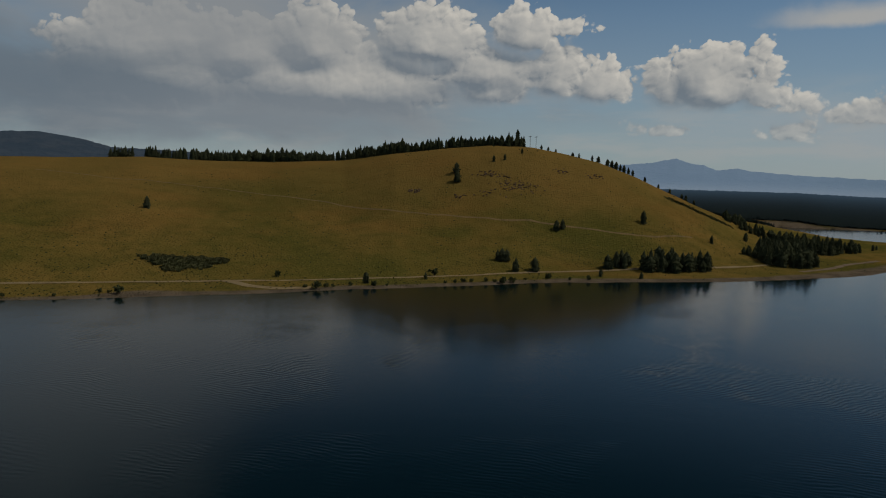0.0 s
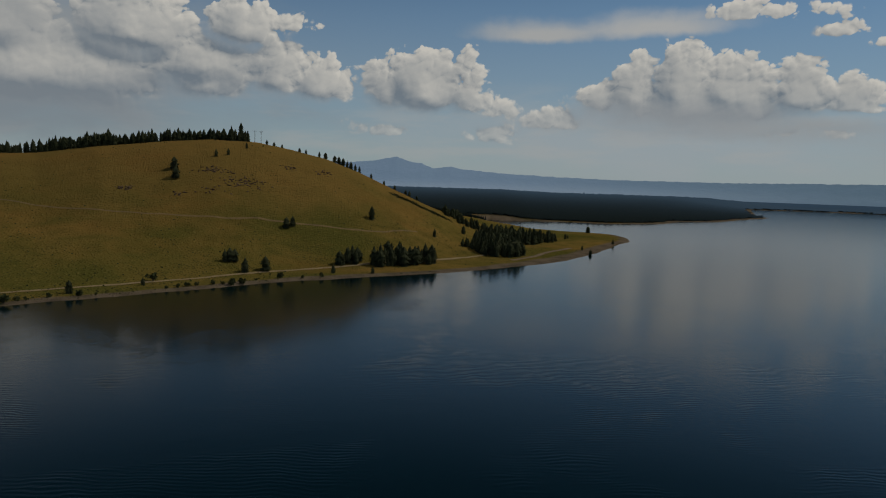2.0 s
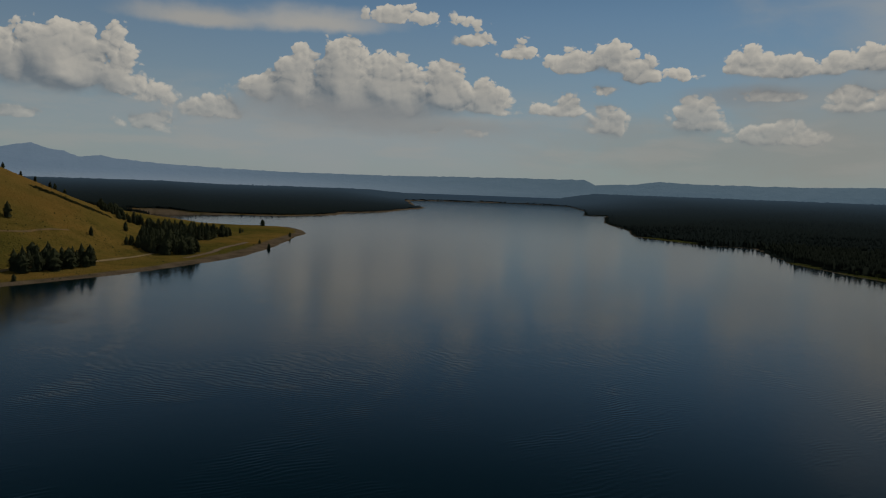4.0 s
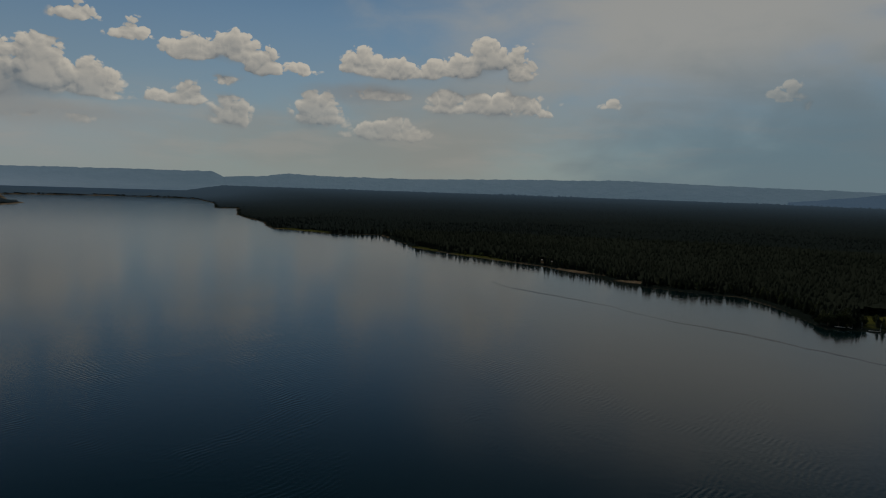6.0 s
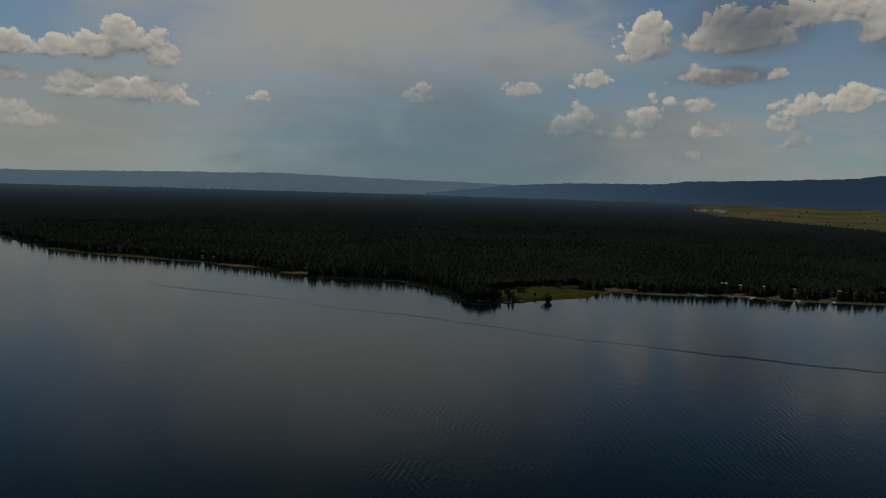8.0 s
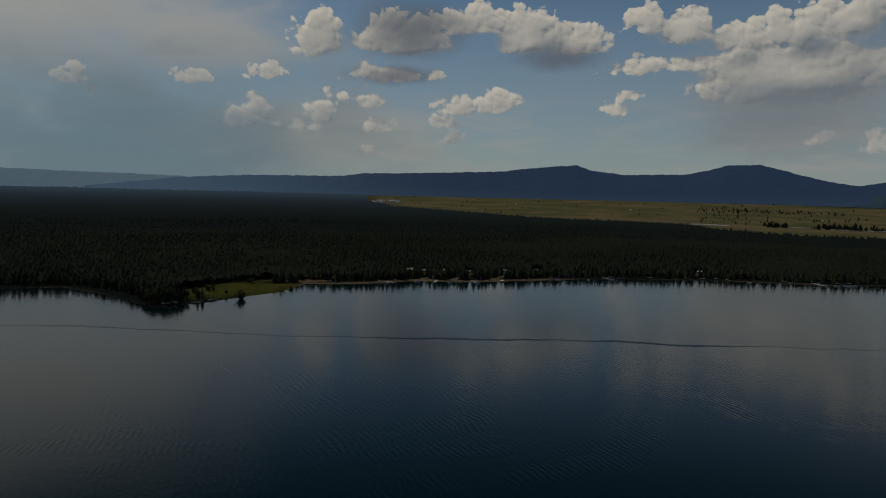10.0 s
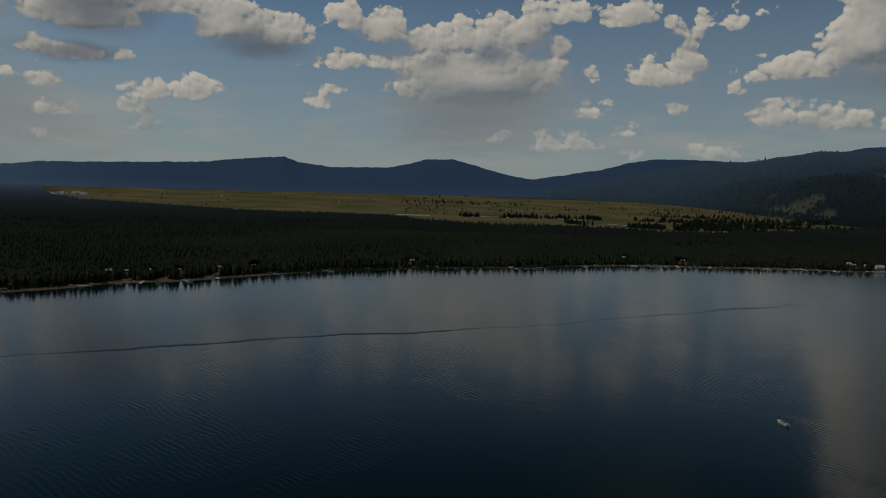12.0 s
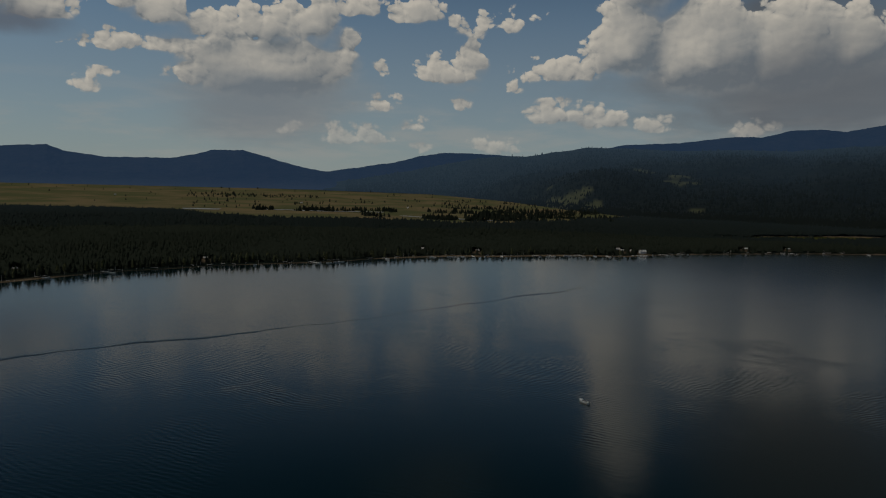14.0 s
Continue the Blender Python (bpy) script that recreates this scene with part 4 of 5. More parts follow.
def conifer(seed, slim, full, m, label, group):
    tree = thing("conifer_tree", label, "tree", group, m)
    v, t = conifer_shape(seed, 13, 7, slim, full)
    part("crown", mesh_bm(v * np.array((1, 1, 1.0)), t), FOREST if group == "lakeside conifers" else NEEDLES, tree)
    part("trunk", stick(bmesh.new(), (0, 0, -0.03), (0, 0, 0.75), 0.02, 0.004, 7), BARK, tree)
    return tree


def leaf_clump(seed, leaves, size=0.09):
    """Points and triangles of an uneven shrub one metre across, made of small leaves."""
    rnd = np.random.RandomState(seed)
    lobes = rnd.uniform(-0.3, 0.3, (6, 3)) * (1, 1, 0.5) + (0, 0, 0.34)
    verts, tris = [], []
    for k in range(leaves):
        c = lobes[rnd.randint(6)]
        d = rnd.normal(0, 1, 3)
        d = d / np.linalg.norm(d)
        p = c + d * rnd.uniform(0.14, 0.26)
        p[2] = max(p[2], 0.02)
        u, w = rnd.normal(0, size, 3), rnd.normal(0, size, 3)
        tris.append((3 * k, 3 * k + 1, 3 * k + 2))
        verts += [p - u, p + u, p + w + (0, 0, size)]
    return np.array(verts), np.array(tris)


def shrub(seed, m, label, group):
    bush = thing("shrub", label, "shrub", group, m)
    part("foliage", mesh_bm(*leaf_clump(seed, 150)), LEAVES, bush)
    bm = bmesh.new()
    for k in range(4):
        a = k * 1.6 + seed
        stick(bm, (0, 0, -0.04), (0.22 * math.cos(a), 0.22 * math.sin(a), 0.42), 0.025, 0.01, 5)
    part("stems", bm, BARK, bush)
    return bush


def strip(name, line, width, lift, mat, label, category, step=4.0, ragged=0.25):
    """A track laid over the ground along a line of plan points."""
    pts = [Vector((*p, 0)) for p in line]
    path = []
    for k in range(len(pts) - 1):
        p0, p1, p2, p3 = pts[max(k - 1, 0)], pts[k], pts[k + 1], pts[min(k + 2, len(pts) - 1)]
        n = max(2, int((p2 - p1).length / step))
        for j in range(n):
            u = j / n
            path.append(0.5 * ((2 * p1) + (p2 - p0) * u + (2 * p0 - 5 * p1 + 4 * p2 - p3) * u * u + (3 * p1 - p0 - 3 * p2 + p3) * u ** 3))
    path = np.array([(p.x, p.y) for p in path])
    d = np.gradient(path, axis=0)
    side = np.stack([-d[:, 1], d[:, 0]], 1) / np.linalg.norm(d, axis=1)[:, None]
    rows = []
    for k, f in enumerate((-0.5, -0.25, 0, 0.25, 0.5)):
        edge = f * (1 + ragged * 2 * fbm(path[:, 0] + 50 * k, path[:, 1], 14, 3)) if abs(f) == 0.5 else f + 0 * path[:, 0]
        q = path + side * (edge * width)[:, None]
        rows.append(np.stack([q[:, 0], q[:, 1], height(q[:, 0], q[:, 1]) + lift], 1))
    ob = solid(name, np.concatenate(rows), grid_quads(5, len(path)), mat)
    return tagged(ob, label, category, kind="structure")


# ---- tracks on the hill ----
strip("road", [(-480, 530), (-359, 572), (-278, 596), (-190, 623), (-142, 636), (-69, 664), (11, 697), (101, 739), (199, 772), (319, 808),
               (403, 856), (470, 930), (520, 1000), (590, 1090), (648, 1180)], 5.5, 0.35, DIRT, "pale dirt road along the lake shore", "road")
strip("trail", [(-560, 974), (-449, 966), (-390, 972), (-269, 956), (-163, 917), (-56, 862), (46, 848), (115, 854), (192, 860), (249, 866), (290, 884), (323, 902)],
      3.0, 0.3, TRAIL, "faint worn track across the grass hill", "trail")
strip("trail", [(-190, 622), (-165, 607), (-140, 600), (-118, 606), (-108, 612)], 9.0, 0.3, DIRT, "bare sandy turnout beside the shore road", "trail")
strip("trail", [(420, 815), (470, 850), (530, 905), (600, 960)], 7.0, 0.25, SAND, "sandy track on the low cape", "trail")

# ---- single trees and groups on the hill: x, y, height ----
SINGLES = [(-351, 841, 15), (19, 937, 16), (18, 961, 15), (70, 989, 10), (86, 996, 9), (113, 1027, 8), (138, 846, 13), (146, 851, 12),
           (256, 896, 18), (347, 903, 12), (61, 753, 13), (66, 755, 14), (71, 756, 13), (79, 735, 15), (100, 743, 16), (167, 729, 9),
           (208, 724, 7), (-68, 642, 11), (-14, 675, 7), (445, 1029, 11), (437, 1011, 10), (836, 1270, 15), (585, 884, 8), (606, 938, 7),
           (732, 1035, 9), (685, 1115, 11), (700, 1130, 8), (491, 1156, 16)]
HILL_EDGE = [(150, 1096, 9), (160, 1092, 8), (172, 1094, 7), (223, 1068, 9), (232, 1066, 10), (245, 1062, 11), (252, 1064, 12), (258, 1062, 12),
             (265, 1064, 11), (271, 1066, 12), (278, 1066, 11), (285, 1068, 10), (305, 1072, 8), (330, 1085, 7), (352, 1098, 8), (375, 1110, 9),
             (385, 1120, 10), (400, 1125, 8), (196, 1082, 7), (205, 1078, 8)]
# clumps: x, y, half length, half depth, turn, number, height
CLUMPS = [(197, 780, 16, 7, 20, 9, 15), (262, 786, 46, 17, 18, 38, 18), (400, 902, 18, 10, 45, 8, 12), (440, 895, 38, 62, -30, 95, 21),
          (545, 1050, 78, 44, 50, 110, 20), (620, 1085, 50, 26, 50, 34, 13), (500, 1120, 30, 22, 30, 20, 14), (480, 1170, 60, 14, 60, 16, 14)]
rnd = random.Random(3)
spots = [(x, y, h, "single dark conifer on the dry grass hill", "scattered hill conifers") for x, y, h in SINGLES]
spots += [(x, y, h, "small conifer on the hill's shoulder", "scattered hill conifers") for x, y, h in HILL_EDGE]
more = []
for cx, cy, w, d, turn, n, h in CLUMPS:
    c, s = math.cos(radians(turn)), math.sin(radians(turn))
    for k in range(n):
        a, q = rnd.uniform(0, 6.283), math.sqrt(rnd.uniform(0, 1))
        u, v = w * q * math.cos(a), d * q * math.sin(a)
        one = (cx + u * c - v * s, cy + u * s + v * c, h * rnd.uniform(0.7, 1.25))
        if n < 40 and k < 22 or k < 14:
            spots.append((*one, "dark conifer in a clump near the shore", "shore conifer clumps"))
        else:
            more.append(one)
# the first row of trees along the wooded shore
rs = np.random.RandomState(5)
x, y = scatter(66, 192, 585, 1250, 5.5, rs)
away, north = inland(x, y)
ok = wooded(x, y) & (away < 28) & (away > 9)
pick = np.flatnonzero(ok)
pick = pick[np.argsort(np.hypot(x[pick], y[pick]) + rs.uniform(0, 500, len(pick)))][:330]
spots += [(x[k], y[k], rs.uniform(7, 12.5), "tall dark conifer at the edge of the lake", "lakeside conifers") for k in pick[:130]]
more += [(x[k], y[k], rs.uniform(7, 12.5)) for k in pick[130:]]
more = np.array(more)
spread([conifer_shape(80 + k, 10, 6, 0.19 + 0.02 * k, 2.4 + 0.6 * k) for k in range(4)], more[:, 0], more[:, 1], height(more[:, 0], more[:, 1]) - 0.2, more[:, 2], 1 + 0 * more[:, 0],
       NEEDLES, "forest", "close standing conifers on the cape and the shore", "forest")
kinds = {}
for x, y, h, label, group in spots:
    seed = rnd.randrange(6)
    m = at_ground(x, y, h, rnd.uniform(0, 360))
    if (seed, group) in kinds:
        copy_thing(kinds[seed, group], m @ Matrix.Scale(1 / kinds[seed, group].scale[0], 4))
    else:
        kinds[seed, group] = conifer(100 + seed, 0.16 + 0.02 * seed if group == "lakeside conifers" else 0.21 + 0.02 * seed,
                                       1.5 if group == "lakeside conifers" else 3.0 + 0.6 * seed, m, label, group)

# ---- shrubs ----
SHRUBS = [(-270, 555, 6), (-254, 554, 7), (-262, 553, 4), (-152, 652, 8), (-6, 695, 8), (-117, 606, 6), (-107, 606, 7), (-100, 613, 6), (-94, 615, 4),
          (22, 665, 5), (30, 668, 6), (60, 671, 7), (52, 672, 5), (44, 674, 5), (70, 676, 7), (130, 701, 5), (108, 703, 6), (84, 690, 4),
          (150, 706, 5), (-330, 527, 4), (-295, 534, 4), (-60, 630, 5), (-48, 632, 4), (-80, 625, 4), (5, 655, 4), (14, 660, 5),
          (641, -205, 6), (652, -215, 7), (634, -190, 6), (1020, 190, 6), (1035, 205, 7), (1050, 232, 6), (622, -280, 5), (668, -260, 6)]
first = None
for k, (x, y, w) in enumerate(SHRUBS):
    m = at_ground(x, y, w * (0.75 + 0.5 * math.sin(5 * k) ** 2), 77 * k)
    if k % 5 == 0 and k < 15:
        first = shrub(k, m, "rounded dark green shrub on the lake shore", "shore shrubs")
    else:
        copy_thing(first, m @ Matrix.Scale(1 / first.scale[0], 4))
bush = shrub(50, at_ground(592, -214, 11, 0, 0.3), "single round dark bush at the water's edge", "shore shrubs")

# round broad-leaved trees on the headland before the clearing: x, y, height
HEADLAND = [(670, -143, 8), (636, -142, 9), (606, -139, 10), (602, -144, 12), (599, -151, 13), (601, -159, 12), (609, -172, 9), (624, -156, 11), (631, -166, 12), (621, -189, 5), (631, -206, 4.5), (616, -212, 4)]


def broadleaf(seed, m, label):
    tree = thing("broadleaf_tree", label, "tree", "headland trees", m)
    rnd5 = np.random.RandomState(seed)
    verts, tris, base = [], [], 0
    for k in range(9):
        v, t = leaf_clump(seed * 20 + k, 70, 0.11)
        a, q, z = rnd5.uniform(0, 6.283), rnd5.uniform(0.05, 0.24), rnd5.uniform(0.14, 0.62)
        size = rnd5.uniform(0.34, 0.5) * (1.1 - 0.5 * abs(z - 0.35))
        verts.append(v * size + (q * math.cos(a), q * math.sin(a), z))
        tris.append(t + base)
        base += len(v)
    part("crown", mesh_bm(np.concatenate(verts), np.concatenate(tris)), WILLOW_DARK, tree)
    trunk = part("trunk", stick(bmesh.new(), (0, 0, -0.03), (0.02, 0, 0.5), 0.035, 0.018, 7), BARK, tree)
    for k in range(4):
        a = 1.6 * k + seed
        part("limb", stick(bmesh.new(), (0.01, 0, 0.25 + 0.05 * k), (0.2 * math.cos(a), 0.2 * math.sin(a), 0.55 + 0.04 * k), 0.014, 0.006, 5), BARK, trunk)
    return tree


leafy = []
for k, (x, y, h) in enumerate(HEADLAND):
    m = at_ground(x, y, h, 50 * k)
    label = "round dark broad-leaved tree on the grassy headland"
    leafy.append(copy_thing(leafy[k % 3], m @ Matrix.Scale(1 / leafy[k % 3].scale[0], 4)) if k > 2 else broadleaf(k + 1, m, label))

# the dark thicket in a hollow of the hill
rs = np.random.RandomState(11)
u, v = rs.uniform(-1, 1, 900), rs.uniform(-1, 1, 900)
x, y = -250 + 42 * u, 664 + 27 * v + 8 * u
ok = (v < 0.8 + 0.5 * fbm(x, y, 16, 2)) & (v > -1.0 + 1.25 * np.abs(u - 0.1) + 0.9 * fbm(x, y, 12, 2))
x, y = x[ok], y[ok]
spread([leaf_clump(60 + k, 46, 0.13) for k in range(3)], x, y, height(x, y) - 0.4, rs.uniform(2.2, 4.6, len(x)), 1.1 + 0 * x, WILLOW, "thicket",
       "dense dark thicket in a fold of the grass hill", "thicket")
# green brush in the gully on the hill's shoulder
u = rs.uniform(0, 3.999, 420)
gully = np.array([(322, 1012), (347, 1018), (371, 1025), (401, 1042), (445, 1089)], float)
i = u.astype(int)
p = gully[i] + (gully[i + 1] - gully[i]) * (u - i)[:, None]
x, y = p[:, 0] + rs.normal(0, 3.5, 420), p[:, 1] + rs.normal(0, 3.5, 420)
spread([leaf_clump(64 + k, 40, 0.14) for k in range(3)], x, y, height(x, y) - 0.3, rs.uniform(1.2, 3.2, 420), 1.2 + 0 * x, WILLOW, "thicket",
       "green brush lining a gully on the grass hill", "thicket")
# low shrubs strewn over the cape and the hill's foot
x, y = scatter(-32, 33, 600, 1100, 8.0, rs)
away, north = inland(x, y)
ok = north & (away > 4) & (fbm(x, y, 45, 3) + rs.uniform(-0.3, 0.3, len(x)) > 0.1) & (height(x, y) < 150)
x, y = x[ok], y[ok]
spread([leaf_clump(70 + k, 26, 0.16) for k in range(3)], x, y, height(x, y) - 0.2, rs.uniform(0.7, 1.7, len(x)), 1.3 + 0 * x, LEAVES, "sagebrush",
       "low grey green sagebrush scattered over the hill", "sagebrush")


def stones(seed, n):
    rnd2 = np.random.RandomState(seed)
    bm = bmesh.new()
    bmesh.ops.create_icosphere(bm, subdivisions=1, radius=0.5)
    v = np.array([p.co[:] for p in bm.verts]) * rnd2.uniform(0.65, 1.2, (len(bm.verts), 1)) * (1, 0.8, 0.7)
    t = np.array([[p.index for p in q.verts] for q in bm.faces])
    bm.free()
    return v, t


for cx, cy, w, d, n in ((-35, 919, 11, 6, 40), (63, 953, 20, 9, 70), (100, 928, 26, 14, 90), (164, 982, 12, 8, 26), (20, 900, 10, 8, 14), (60, 905, 22, 10, 24),
                        (215, 985, 16, 10, 24)):
    x, y = cx + rs.normal(0, 0.5, n) * w, cy + rs.normal(0, 0.5, n) * d
    spread([stones(k, 1) for k in range(4)], x, y, height(x, y) + 0.15, rs.uniform(0.9, 3.6, n), 1.2 + 0 * x, STONE, "rock_outcrop",
           "broken brown rocks showing through the grass", "rocks")
# pebbles and drift along the near beach
line = np.array(NORTH_SHORE[4:16], float)
k = rs.uniform(0, len(line) - 1.001, 420)
i = k.astype(int)
p = line[i] + (line[i + 1] - line[i]) * (k - i)[:, None]
x, y = p[:, 0] + rs.normal(-3, 3, 420), p[:, 1] + rs.normal(6, 4, 420)
ok = (inland(x, y)[0] > 0.5)
spread([stones(9 + k, 1) for k in range(3)], x[ok], y[ok], height(x[ok], y[ok]), rs.uniform(0.4, 1.3, int(ok.sum())), 1.2 + 0 * x[ok], STONE, "beach_stones",
       "pale stones along the lake shore", "stones")

# ---- power line on the crest ----


def utility_pole(m, label, group):
    pole = thing("utility_pole", label, "utility pole", group, m)
    part("pole", stick(bmesh.new(), (0, 0, -1), (0, 0, 18), 0.34, 0.22, 8), BARK, pole)
    part("crossarm", box(bmesh.new(), 0, 0, 16.6, 5.2, 0.34, 0.4), BARK, pole)
    for u in (-2.3, 0, 2.3):
        part("insulator", stick(bmesh.new(), (u, 0, 16.8), (u, 0, 17.6), 0.16, 0.1, 7), PALE, pole)
    for u in (-1.5, 1.5):
        part("brace", stick(bmesh.new(), (0, 0, 15.2), (u, 0, 16.4), 0.09, 0.09, 5), BARK, pole)
    return pole


first = utility_pole(at_ground(131, 1084, 1, 10), "wooden power pole with a crossarm on the crest", "power poles")
copy_thing(first, at_ground(140, 1084, 1.05, 14))

# ---- boats ----


def motorboat(m, label, group=""):
    boat = thing("motorboat", label, "boat", group, m)
    # hull sections along x: station, half beam, keel height, sheer height
    rows = [(-3.2, 1.05, -0.25, 0.75), (-1.6, 1.15, -0.3, 0.78), (0.2, 1.15, -0.3, 0.85), (1.8, 0.85, -0.22, 0.98), (2.8, 0.4, 0.0, 1.1), (3.3, 0.04, 0.5, 1.18)]
    bm = bmesh.new()
    rings = []
    for sx, half, keel, sheer in rows:
        ring_pts = [(-half, sheer), (-half * 0.96, 0.35 * sheer), (-half * 0.6, keel * 0.6), (0, keel), (half * 0.6, keel * 0.6), (half * 0.96, 0.35 * sheer), (half, sheer)]
        rings.append([bm.verts.new((sx, a, b)) for a, b in ring_pts])
    for p, q in zip(rings[:-1], rings[1:]):
        for k in range(6):
            bm.faces.new((p[k], p[k + 1], q[k + 1], q[k]))
    bm.faces.new(rings[0])
    part("hull", bm, WHITE, boat, flat=False)
    bm = bmesh.new()
    for p, q in zip(rows[2:-1], rows[3:]):
        bm.faces.new([bm.verts.new(c) for c in ((p[0], -p[1], p[3]), (q[0], -q[1], q[3]), (q[0], q[1], q[3]), (p[0], p[1], p[3]))])
    bmesh.ops.solidify(bm, geom=bm.faces[:], thickness=0.06)
    part("foredeck", bm, WHITE, boat, "white foredeck")
    part("cockpit_floor", box(bmesh.new(), -1.5, 0, 0.2, 3.2, 1.9, 0.08), BRIGHT, boat, "pale cockpit floor")
    bm = bmesh.new()
    box(bm, 0.25, -0.52, 1.12, 0.05, 0.95, 0.5, 12)
    box(bm, 0.25, 0.52, 1.12, 0.05, 0.95, 0.5, -12)
    part("windshield", bm, DARK, boat, "dark tinted windshield")
    for u, w in ((-0.8, -0.5), (-0.8, 0.5)):
        seat = part("seat", box(bmesh.new(), u, w, 0.5, 0.6, 0.6, 0.4), BRIGHT, boat)
        part("backrest", box(bmesh.new(), u - 0.3, w, 0.85, 0.12, 0.58, 0.5), GREY, seat)
    part("stern_bench", box(bmesh.new(), -2.5, 0, 0.45, 0.7, 1.8, 0.4), BRIGHT, boat)
    motor = part("outboard_engine", box(bmesh.new(), -3.5, 0, 0.95, 0.5, 0.42, 0.6), DARK, boat, "black outboard engine")
    part("shaft", box(bmesh.new(), -3.5, 0, 0.25, 0.18, 0.14, 0.9), DARK, motor)
    return boat


first = motorboat(pose(25, -284, 0, 0, 0, -51), "small white motorboat lying still on the open lake")
for x, y, turn, size in ((603, -421, 200, 0.9), (570, -491, 40, 0.9), (534, -572, 215, 1.0), (512, -632, 20, 1.0), (195, -972, 60, 1.0), (146, -982, 130, 0.9),
                         (22, -1032, 15, 1.0), (-22, -1088, 60, 0.9), (-94, -1090, 20, 1.0), (-238, -1192, 80, 0.9), (612, -388, 100, 0.8), (258, -905, 60, 0.9), (189, -945, 20, 0.9), (141, -972, 95, 1.0),
                         (52, -1010, 60, 1.0), (19, -1034, 140, 1.0), (-20, -1056, 30, 0.9), (-112, -1104, 80, 0.9), (-422, -1268, 40, 1.1), (-498, -1276, 100, 1.1)):
    moored = copy_thing(first, pose(x, y, 0, 0, 0, turn) @ Matrix.Scale(1.25 * size, 4))
    tagged(moored, "white motorboat moored off the wooded shore", "boat", "moored boats")


def dock(x0, y0, x1, y1):
    """A plank landing stage from the shore out over the water."""
    length = math.hypot(x1 - x0, y1 - y0)
    turn = math.degrees(math.atan2(y1 - y0, x1 - x0))
    ob = thing("dock", "weathered grey plank dock reaching into the lake", "dock", "lakeside docks", pose(x0, y0, 0, 0, 0, turn))
    n = max(3, int(length / 2.5))
    for k in range(n):
        part("plank_deck", box(bmesh.new(), (k + 0.5) * length / n, 0, 0.85, length / n - 0.08, 3.4, 0.2), PALE, ob)
    for k in range(n + 1):
        if k % 2 == 0:
            for w in (-1.75, 1.75):
                part("post", stick(bmesh.new(), (k * length / n, w, -1.5), (k * length / n, w, 1.35), 0.13, 0.11, 6), BARK, ob)
    part("stringer", box(bmesh.new(), length / 2, 0, 0.66, length, 1.6, 0.18), BARK, ob)
    return ob


for ends in ((638, -389, 608, -393), (648, -426, 620, -412), (616, -436, 596, -444), (588, -479, 563, -472), (580, -521, 553, -502), (545, -632, 518, -628),
             (512, -664, 496, -672), (276, -970, 252, -918), (64, -1072, 44, -1008), (-42, -1086, -60, -1062), (-70, -1110, -80, -1072), (-112, -1132, -134, -1108),
             (-150, -1160, -165, -1132), (680, -318, 655, -326), (-353, -1262, -366, -1228), (20, -1062, 8, -1036), (120, -1000, 116, -968)):
    dock(*ends)


# small boats and stages strung along the village shore: share of the way along it and metres out
village = np.array(SOUTH_SHORE[27:40], float)
rs = np.random.RandomState(77)
for k in range(34):
    u = rs.uniform(0, len(village) - 1.01) if k % 3 else rs.uniform(7, 10)
    i = int(u)
    p, d = village[i] + (village[i + 1] - village[i]) * (u - i), village[i + 1] - village[i]
    d = d / np.hypot(*d)
    out = np.array((d[1], -d[0]))
    if np.dot(out, -p) < 0:
        out = -out
    turn = math.degrees(math.atan2(out[1], out[0])) + rs.uniform(-50, 50)
    if k % 4 == 0:
        dock(*(p - out * 10), *(p + out * rs.uniform(8, 16) + d * rs.uniform(-6, 6)))
    else:
        q = p + out * rs.uniform(5, 13)
        tagged(copy_thing(first, pose(q[0], q[1], 0, 0, 0, turn) @ Matrix.Scale(rs.uniform(1.0, 1.5), 4)), "white motorboat moored off the wooded shore", "boat", "moored boats")


def cabin(m, label, wall_mat, roof_mat, group):
    """A lakeside house 10 by 7 m with a gable roof."""
    house = thing("cabin", label, "house", group, m)
    bm = bmesh.new()
    box(bm, 0, 0, 1.4, 10, 7, 3.2)
    v = [bm.verts.new(c) for c in ((-4.9, -3.4, 3), (-4.9, 3.4, 3), (-4.9, 0, 5.4), (4.9, -3.4, 3), (4.9, 3.4, 3), (4.9, 0, 5.4))]
    for f in ((0, 2, 1), (3, 4, 5), (0, 3, 5, 2), (1, 2, 5, 4)):
        bm.faces.new([v[k] for k in f])
    part("wall", bm, wall_mat, house)
    for s in (-1, 1):
        bm = bmesh.new()
        box(bm, 0, 0, 0, 11, 5.0, 0.22)
        bm.transform(pose(0, s * 2.1, 4.3, -s * 36, 0, 0))
        roof = part("roof", bm, roof_mat, house)
    part("chimney", box(bmesh.new(), 2.5, 1.2, 5.6, 0.8, 0.8, 1.8), STONE, house)
    part("door", box(bmesh.new(), 0.8, -3.53, 1.2, 1.0, 0.1, 2.05), BARK, house)
    for u in (-3.2, -1.2, 3.2):
        window = part("window", box(bmesh.new(), u, -3.53, 1.7, 1.5, 0.1, 1.2), WHITE, house, "white window frame")
        part("pane", box(bmesh.new(), u, -3.6, 1.7, 1.3, 0.05, 1.0), DARK, window, "dark glass pane")
    part("porch", box(bmesh.new(), 0, -4.6, 0.15, 8, 2.4, 0.3), PALE, house)
    return house


hx, hy, turn, size = CABINS[0]
brown = cabin(at_ground(hx, hy, size, turn), "brown timber cabin with a pale metal roof among trees", TIMBER, PALE, "lakeside cabins")
for x, y, turn, size in CABINS[1:14]:
    copy_thing(brown, at_ground(x, y, size, turn) @ Matrix.Scale(1 / 0.9, 4))
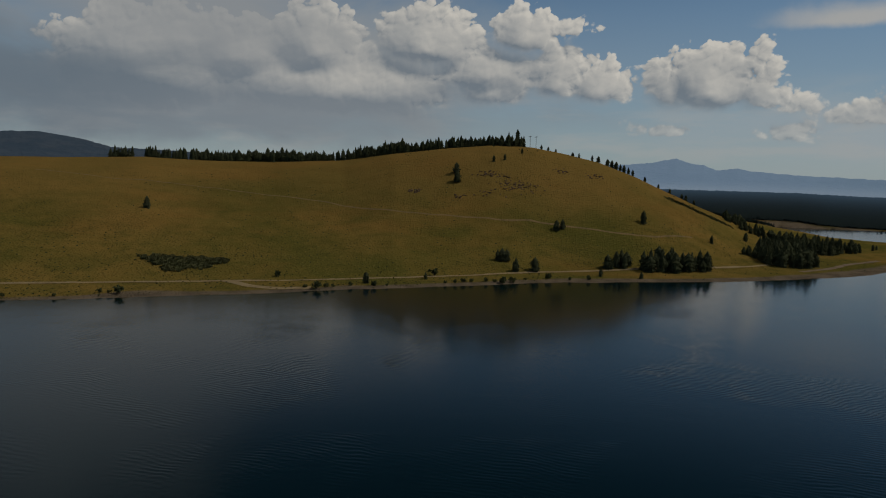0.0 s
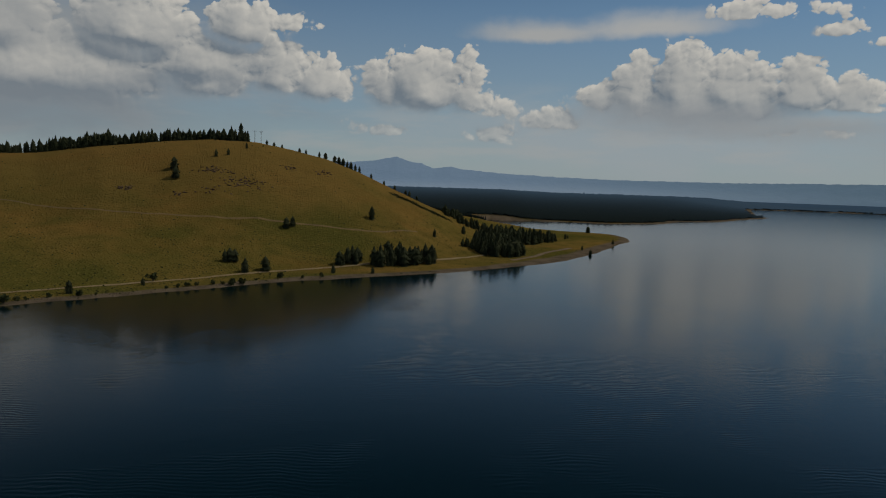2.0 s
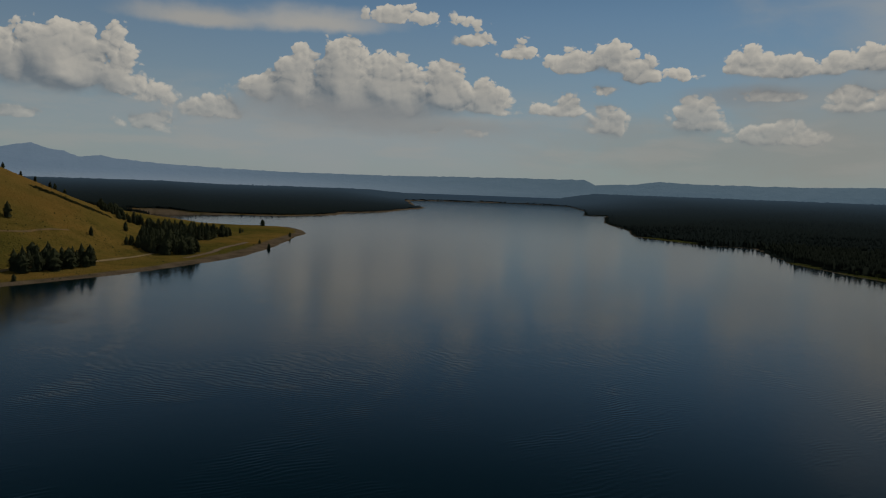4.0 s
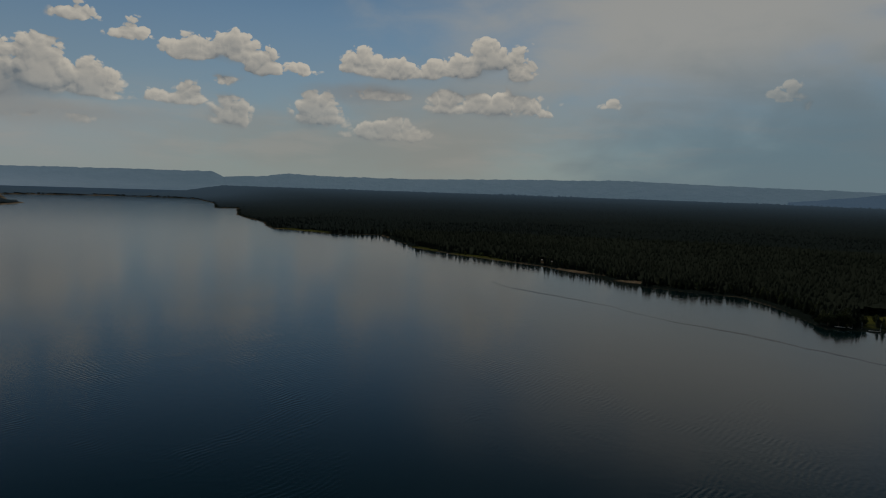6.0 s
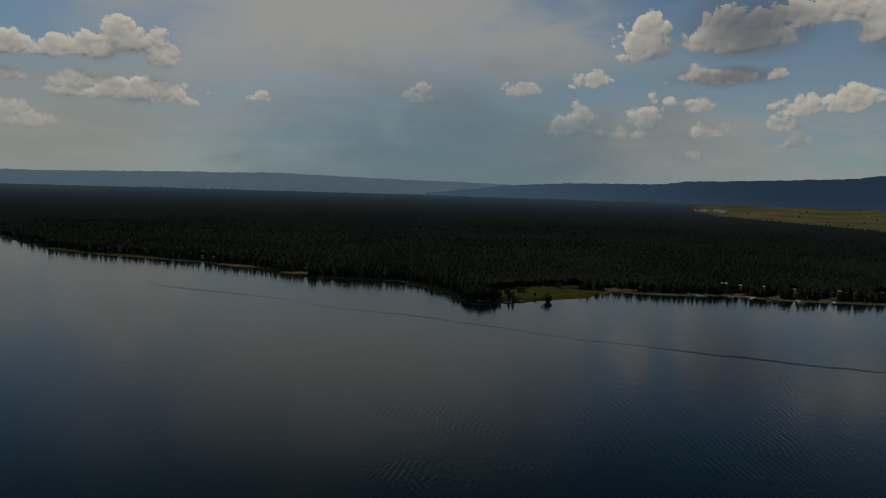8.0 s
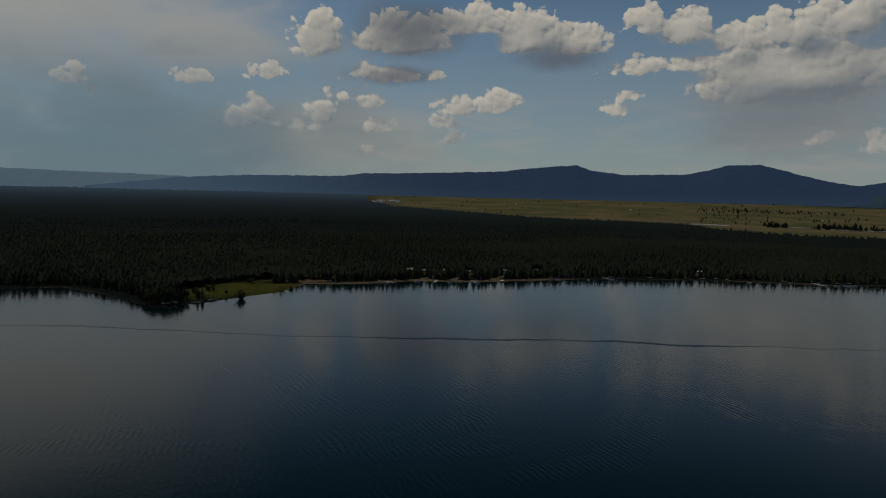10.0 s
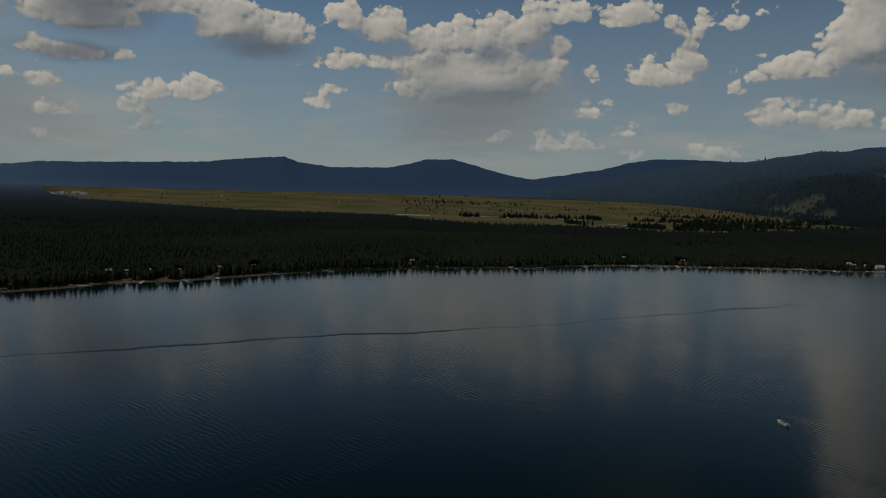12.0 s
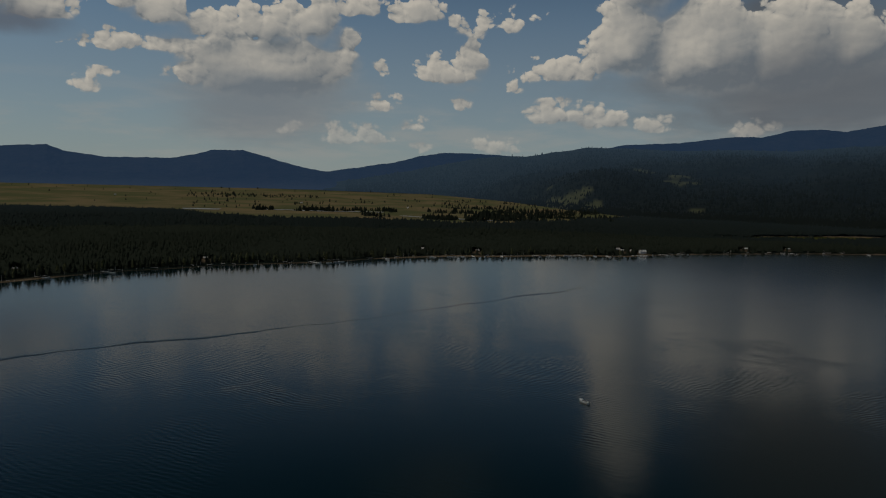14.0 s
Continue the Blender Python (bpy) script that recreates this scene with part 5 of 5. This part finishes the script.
hx, hy, turn, white_size = CABINS[14]
size = white_size
white = cabin(at_ground(hx, hy, size, turn), "large pale lake house with a light gable roof", WHITE, PALE, "pale lake houses")
for x, y, turn, size in CABINS[15:]:
    copy_thing(white, at_ground(x, y, size, turn) @ Matrix.Scale(1 / white_size, 4))
# the far village at the meadow's edge, and farm buildings
rs = np.random.RandomState(21)
for k in range(26):
    b, r = radians(rs.uniform(124.3, 126.8)), rs.uniform(3430, 3640)
    copy_thing(white, at_ground(r * math.sin(b), r * math.cos(b), rs.uniform(0.9, 1.8), rs.uniform(0, 180)) @ Matrix.Scale(1 / white_size, 4))
for b, r in ((145, 3300), (158.5, 2900), (136, 3600), (167, 2700), (172, 2500)):
    copy_thing(white, at_ground(r * math.sin(radians(b)), r * math.cos(radians(b)), 0.75, 40 * b) @ Matrix.Scale(1 / white_size, 4))

# ---- old wake on the water: a low swell, widening and breaking up ----


def wake(line, width, label):
    pts = np.array(line, float)
    along = np.linspace(0, len(pts) - 1, 40 * (len(pts) - 1))
    px, py = (np.interp(along, np.arange(len(pts)), pts[:, k]) for k in (0, 1))
    px, py = px + 13 * fbm(px, py, 60, 4), py + 13 * fbm(px + 70, py, 60, 4)
    d = np.gradient(np.stack([px, py], 1), axis=0)
    side = np.stack([-d[:, 1], d[:, 0]], 1) / np.linalg.norm(d, axis=1)[:, None]
    swell = np.clip(0.62 + 1.3 * fbm(px, py, 90, 4), 0.38, 1.1)
    rows = []
    for f, h in ((-1, 0.004), (-0.6, 0.18), (-0.3, 0.04), (0, 0.24), (0.3, 0.05), (0.6, 0.2), (1, 0.004)):
        off = f * width * swell / 2
        rows.append(np.stack([px + side[:, 0] * off, py + side[:, 1] * off, 0.004 + h * swell], 1))
    return tagged(solid("wake", np.concatenate(rows), grid_quads(7, len(px)), WATER), label, "wake", kind="structure")


wake([(752, 156), (660, 57), (620, 12), (586, -22), (528, -86), (474, -131), (438, -167), (392, -219), (343, -274), (288, -340), (223, -404),
      (161, -480), (103, -557), (62, -613), (10, -684)], 5.0, "thin dark line of an old boat wake")

# ---- bare trunks and driftwood along the wooded shore ----


def snag(seed, m):
    rnd4 = random.Random(seed)
    ob = thing("bare_trunk", "bleached bare trunk standing at the lake's edge", "dead tree", "bare trunks", m)
    part("trunk", stick(bmesh.new(), (0, 0, -0.5), (rnd4.uniform(-0.4, 0.4), rnd4.uniform(-0.4, 0.4), 8), 0.3, 0.1, 6), SILVER, ob)
    for k in range(5):
        z, a, n = rnd4.uniform(2.5, 7.2), rnd4.uniform(0, 6.28), rnd4.uniform(0.6, 1.5)
        part("branch", stick(bmesh.new(), (0, 0, z), (n * math.cos(a), n * math.sin(a), z + 0.4), 0.07, 0.03, 4), SILVER, ob)
    return ob


def drift_log(seed, m):
    rnd4 = random.Random(seed)
    ob = thing("drift_log", "pale driftwood log lying on the sandy bank", "log", "driftwood", m)
    part("trunk", stick(bmesh.new(), (-3.5, 0, 0.35), (3.5, 0.3, 0.8), 0.36, 0.2, 7), SILVER, ob)
    for k in range(3):
        u = rnd4.uniform(-2, 3)
        part("branch_stub", stick(bmesh.new(), (u, 0, 0.5), (u + 0.5, rnd4.uniform(-0.8, 0.8), 1.3), 0.1, 0.05, 5), SILVER, ob)
    return ob


rs = np.random.RandomState(41)
x, y = scatter(104, 200, 590, 1420, 3.0, rs)
away, north = inland(x, y)
lane = np.flatnonzero((cover(x, y)[2] < 0.1) & (away > 1.5) & (away < 9) & (fbm(x, y, 60, 2) > -0.25))
lane = lane[rs.permutation(len(lane))][:130]
stems, logs = [], []
for k in lane:
    if len(stems) < 60 and k % 2:
        m = at_ground(x[k], y[k], rs.uniform(0.4, 0.75), rs.uniform(0, 360))
        stems.append(copy_thing(stems[len(stems) % 3], m @ Matrix.Scale(1 / stems[len(stems) % 3].scale[0], 4)) if len(stems) > 2 else snag(len(stems), m))
    else:
        m = at_ground(x[k], y[k], rs.uniform(0.6, 1.2), rs.uniform(0, 360))
        logs.append(copy_thing(logs[len(logs) % 3], m @ Matrix.Scale(1 / logs[len(logs) % 3].scale[0], 4)) if len(logs) > 2 else drift_log(len(logs), m))

# ---- ponds, hedges and single trees in the valley ----
strip("trail", [(-330, -1655), (-402, -1690), (-500, -1740), (-598, -1775), (-743, -1818)], 26, 0.6, SAND, "pale bare strip in a clearing behind the shore", "clearing", 12)
strip("pond", [(1225, -2062), (1180, -2085), (1110, -2108)], 60, 1.2, POND, "valley pond with its pale sky reflection painted on", "pond", 12)
strip("pond", [(1010, -2190), (930, -2215), (830, -2215), (720, -2255), (612, -2290)], 30, 1.2, POND, "narrow bend of a valley river", "river", 12)
strip("pond", [(520, -2110), (450, -2080), (378, -2062), (300, -2035), (217, -2007)], 26, 1.2, POND, "narrow bend of a valley river", "river", 12)
rs = np.random.RandomState(31)
for n, b0, b1, r0, r1, tall in ((300, 154.5, 166, 2360, 2480, 12), (240, 168, 176.5, 2140, 2320, 13), (160, 172, 183, 2150, 2800, 11), (150, 126, 182, 2800, 4400, 9),
                                (120, 150, 160, 3300, 3600, 10), (200, 170, 184, 2700, 3400, 10), (700, 163, 181, 1960, 2480, 12), (300, 168, 183, 2450, 2800, 11), (420, 163, 178, 1960, 2080, 12), (260, 172, 184, 2060, 2500, 12), (170, 150, 172, 2500, 3300, 9)):
    b, r = np.radians(rs.uniform(b0, b1, n)), rs.uniform(r0, r1, n)
    x, y = r * np.sin(b), r * np.cos(b)
    ok = fbm(x, y, 120, 2) > (0.02 if n > 155 else -1)
    x, y = x[ok], y[ok]
    spread(MID_SHAPES, x, y, height(x, y) - 0.3, tall * np.exp(rs.normal(0, 0.25, len(x))), 1.7 + 0 * x, FOREST, "hedgerow",
           "dark trees in rows across the dry meadow", "trees")
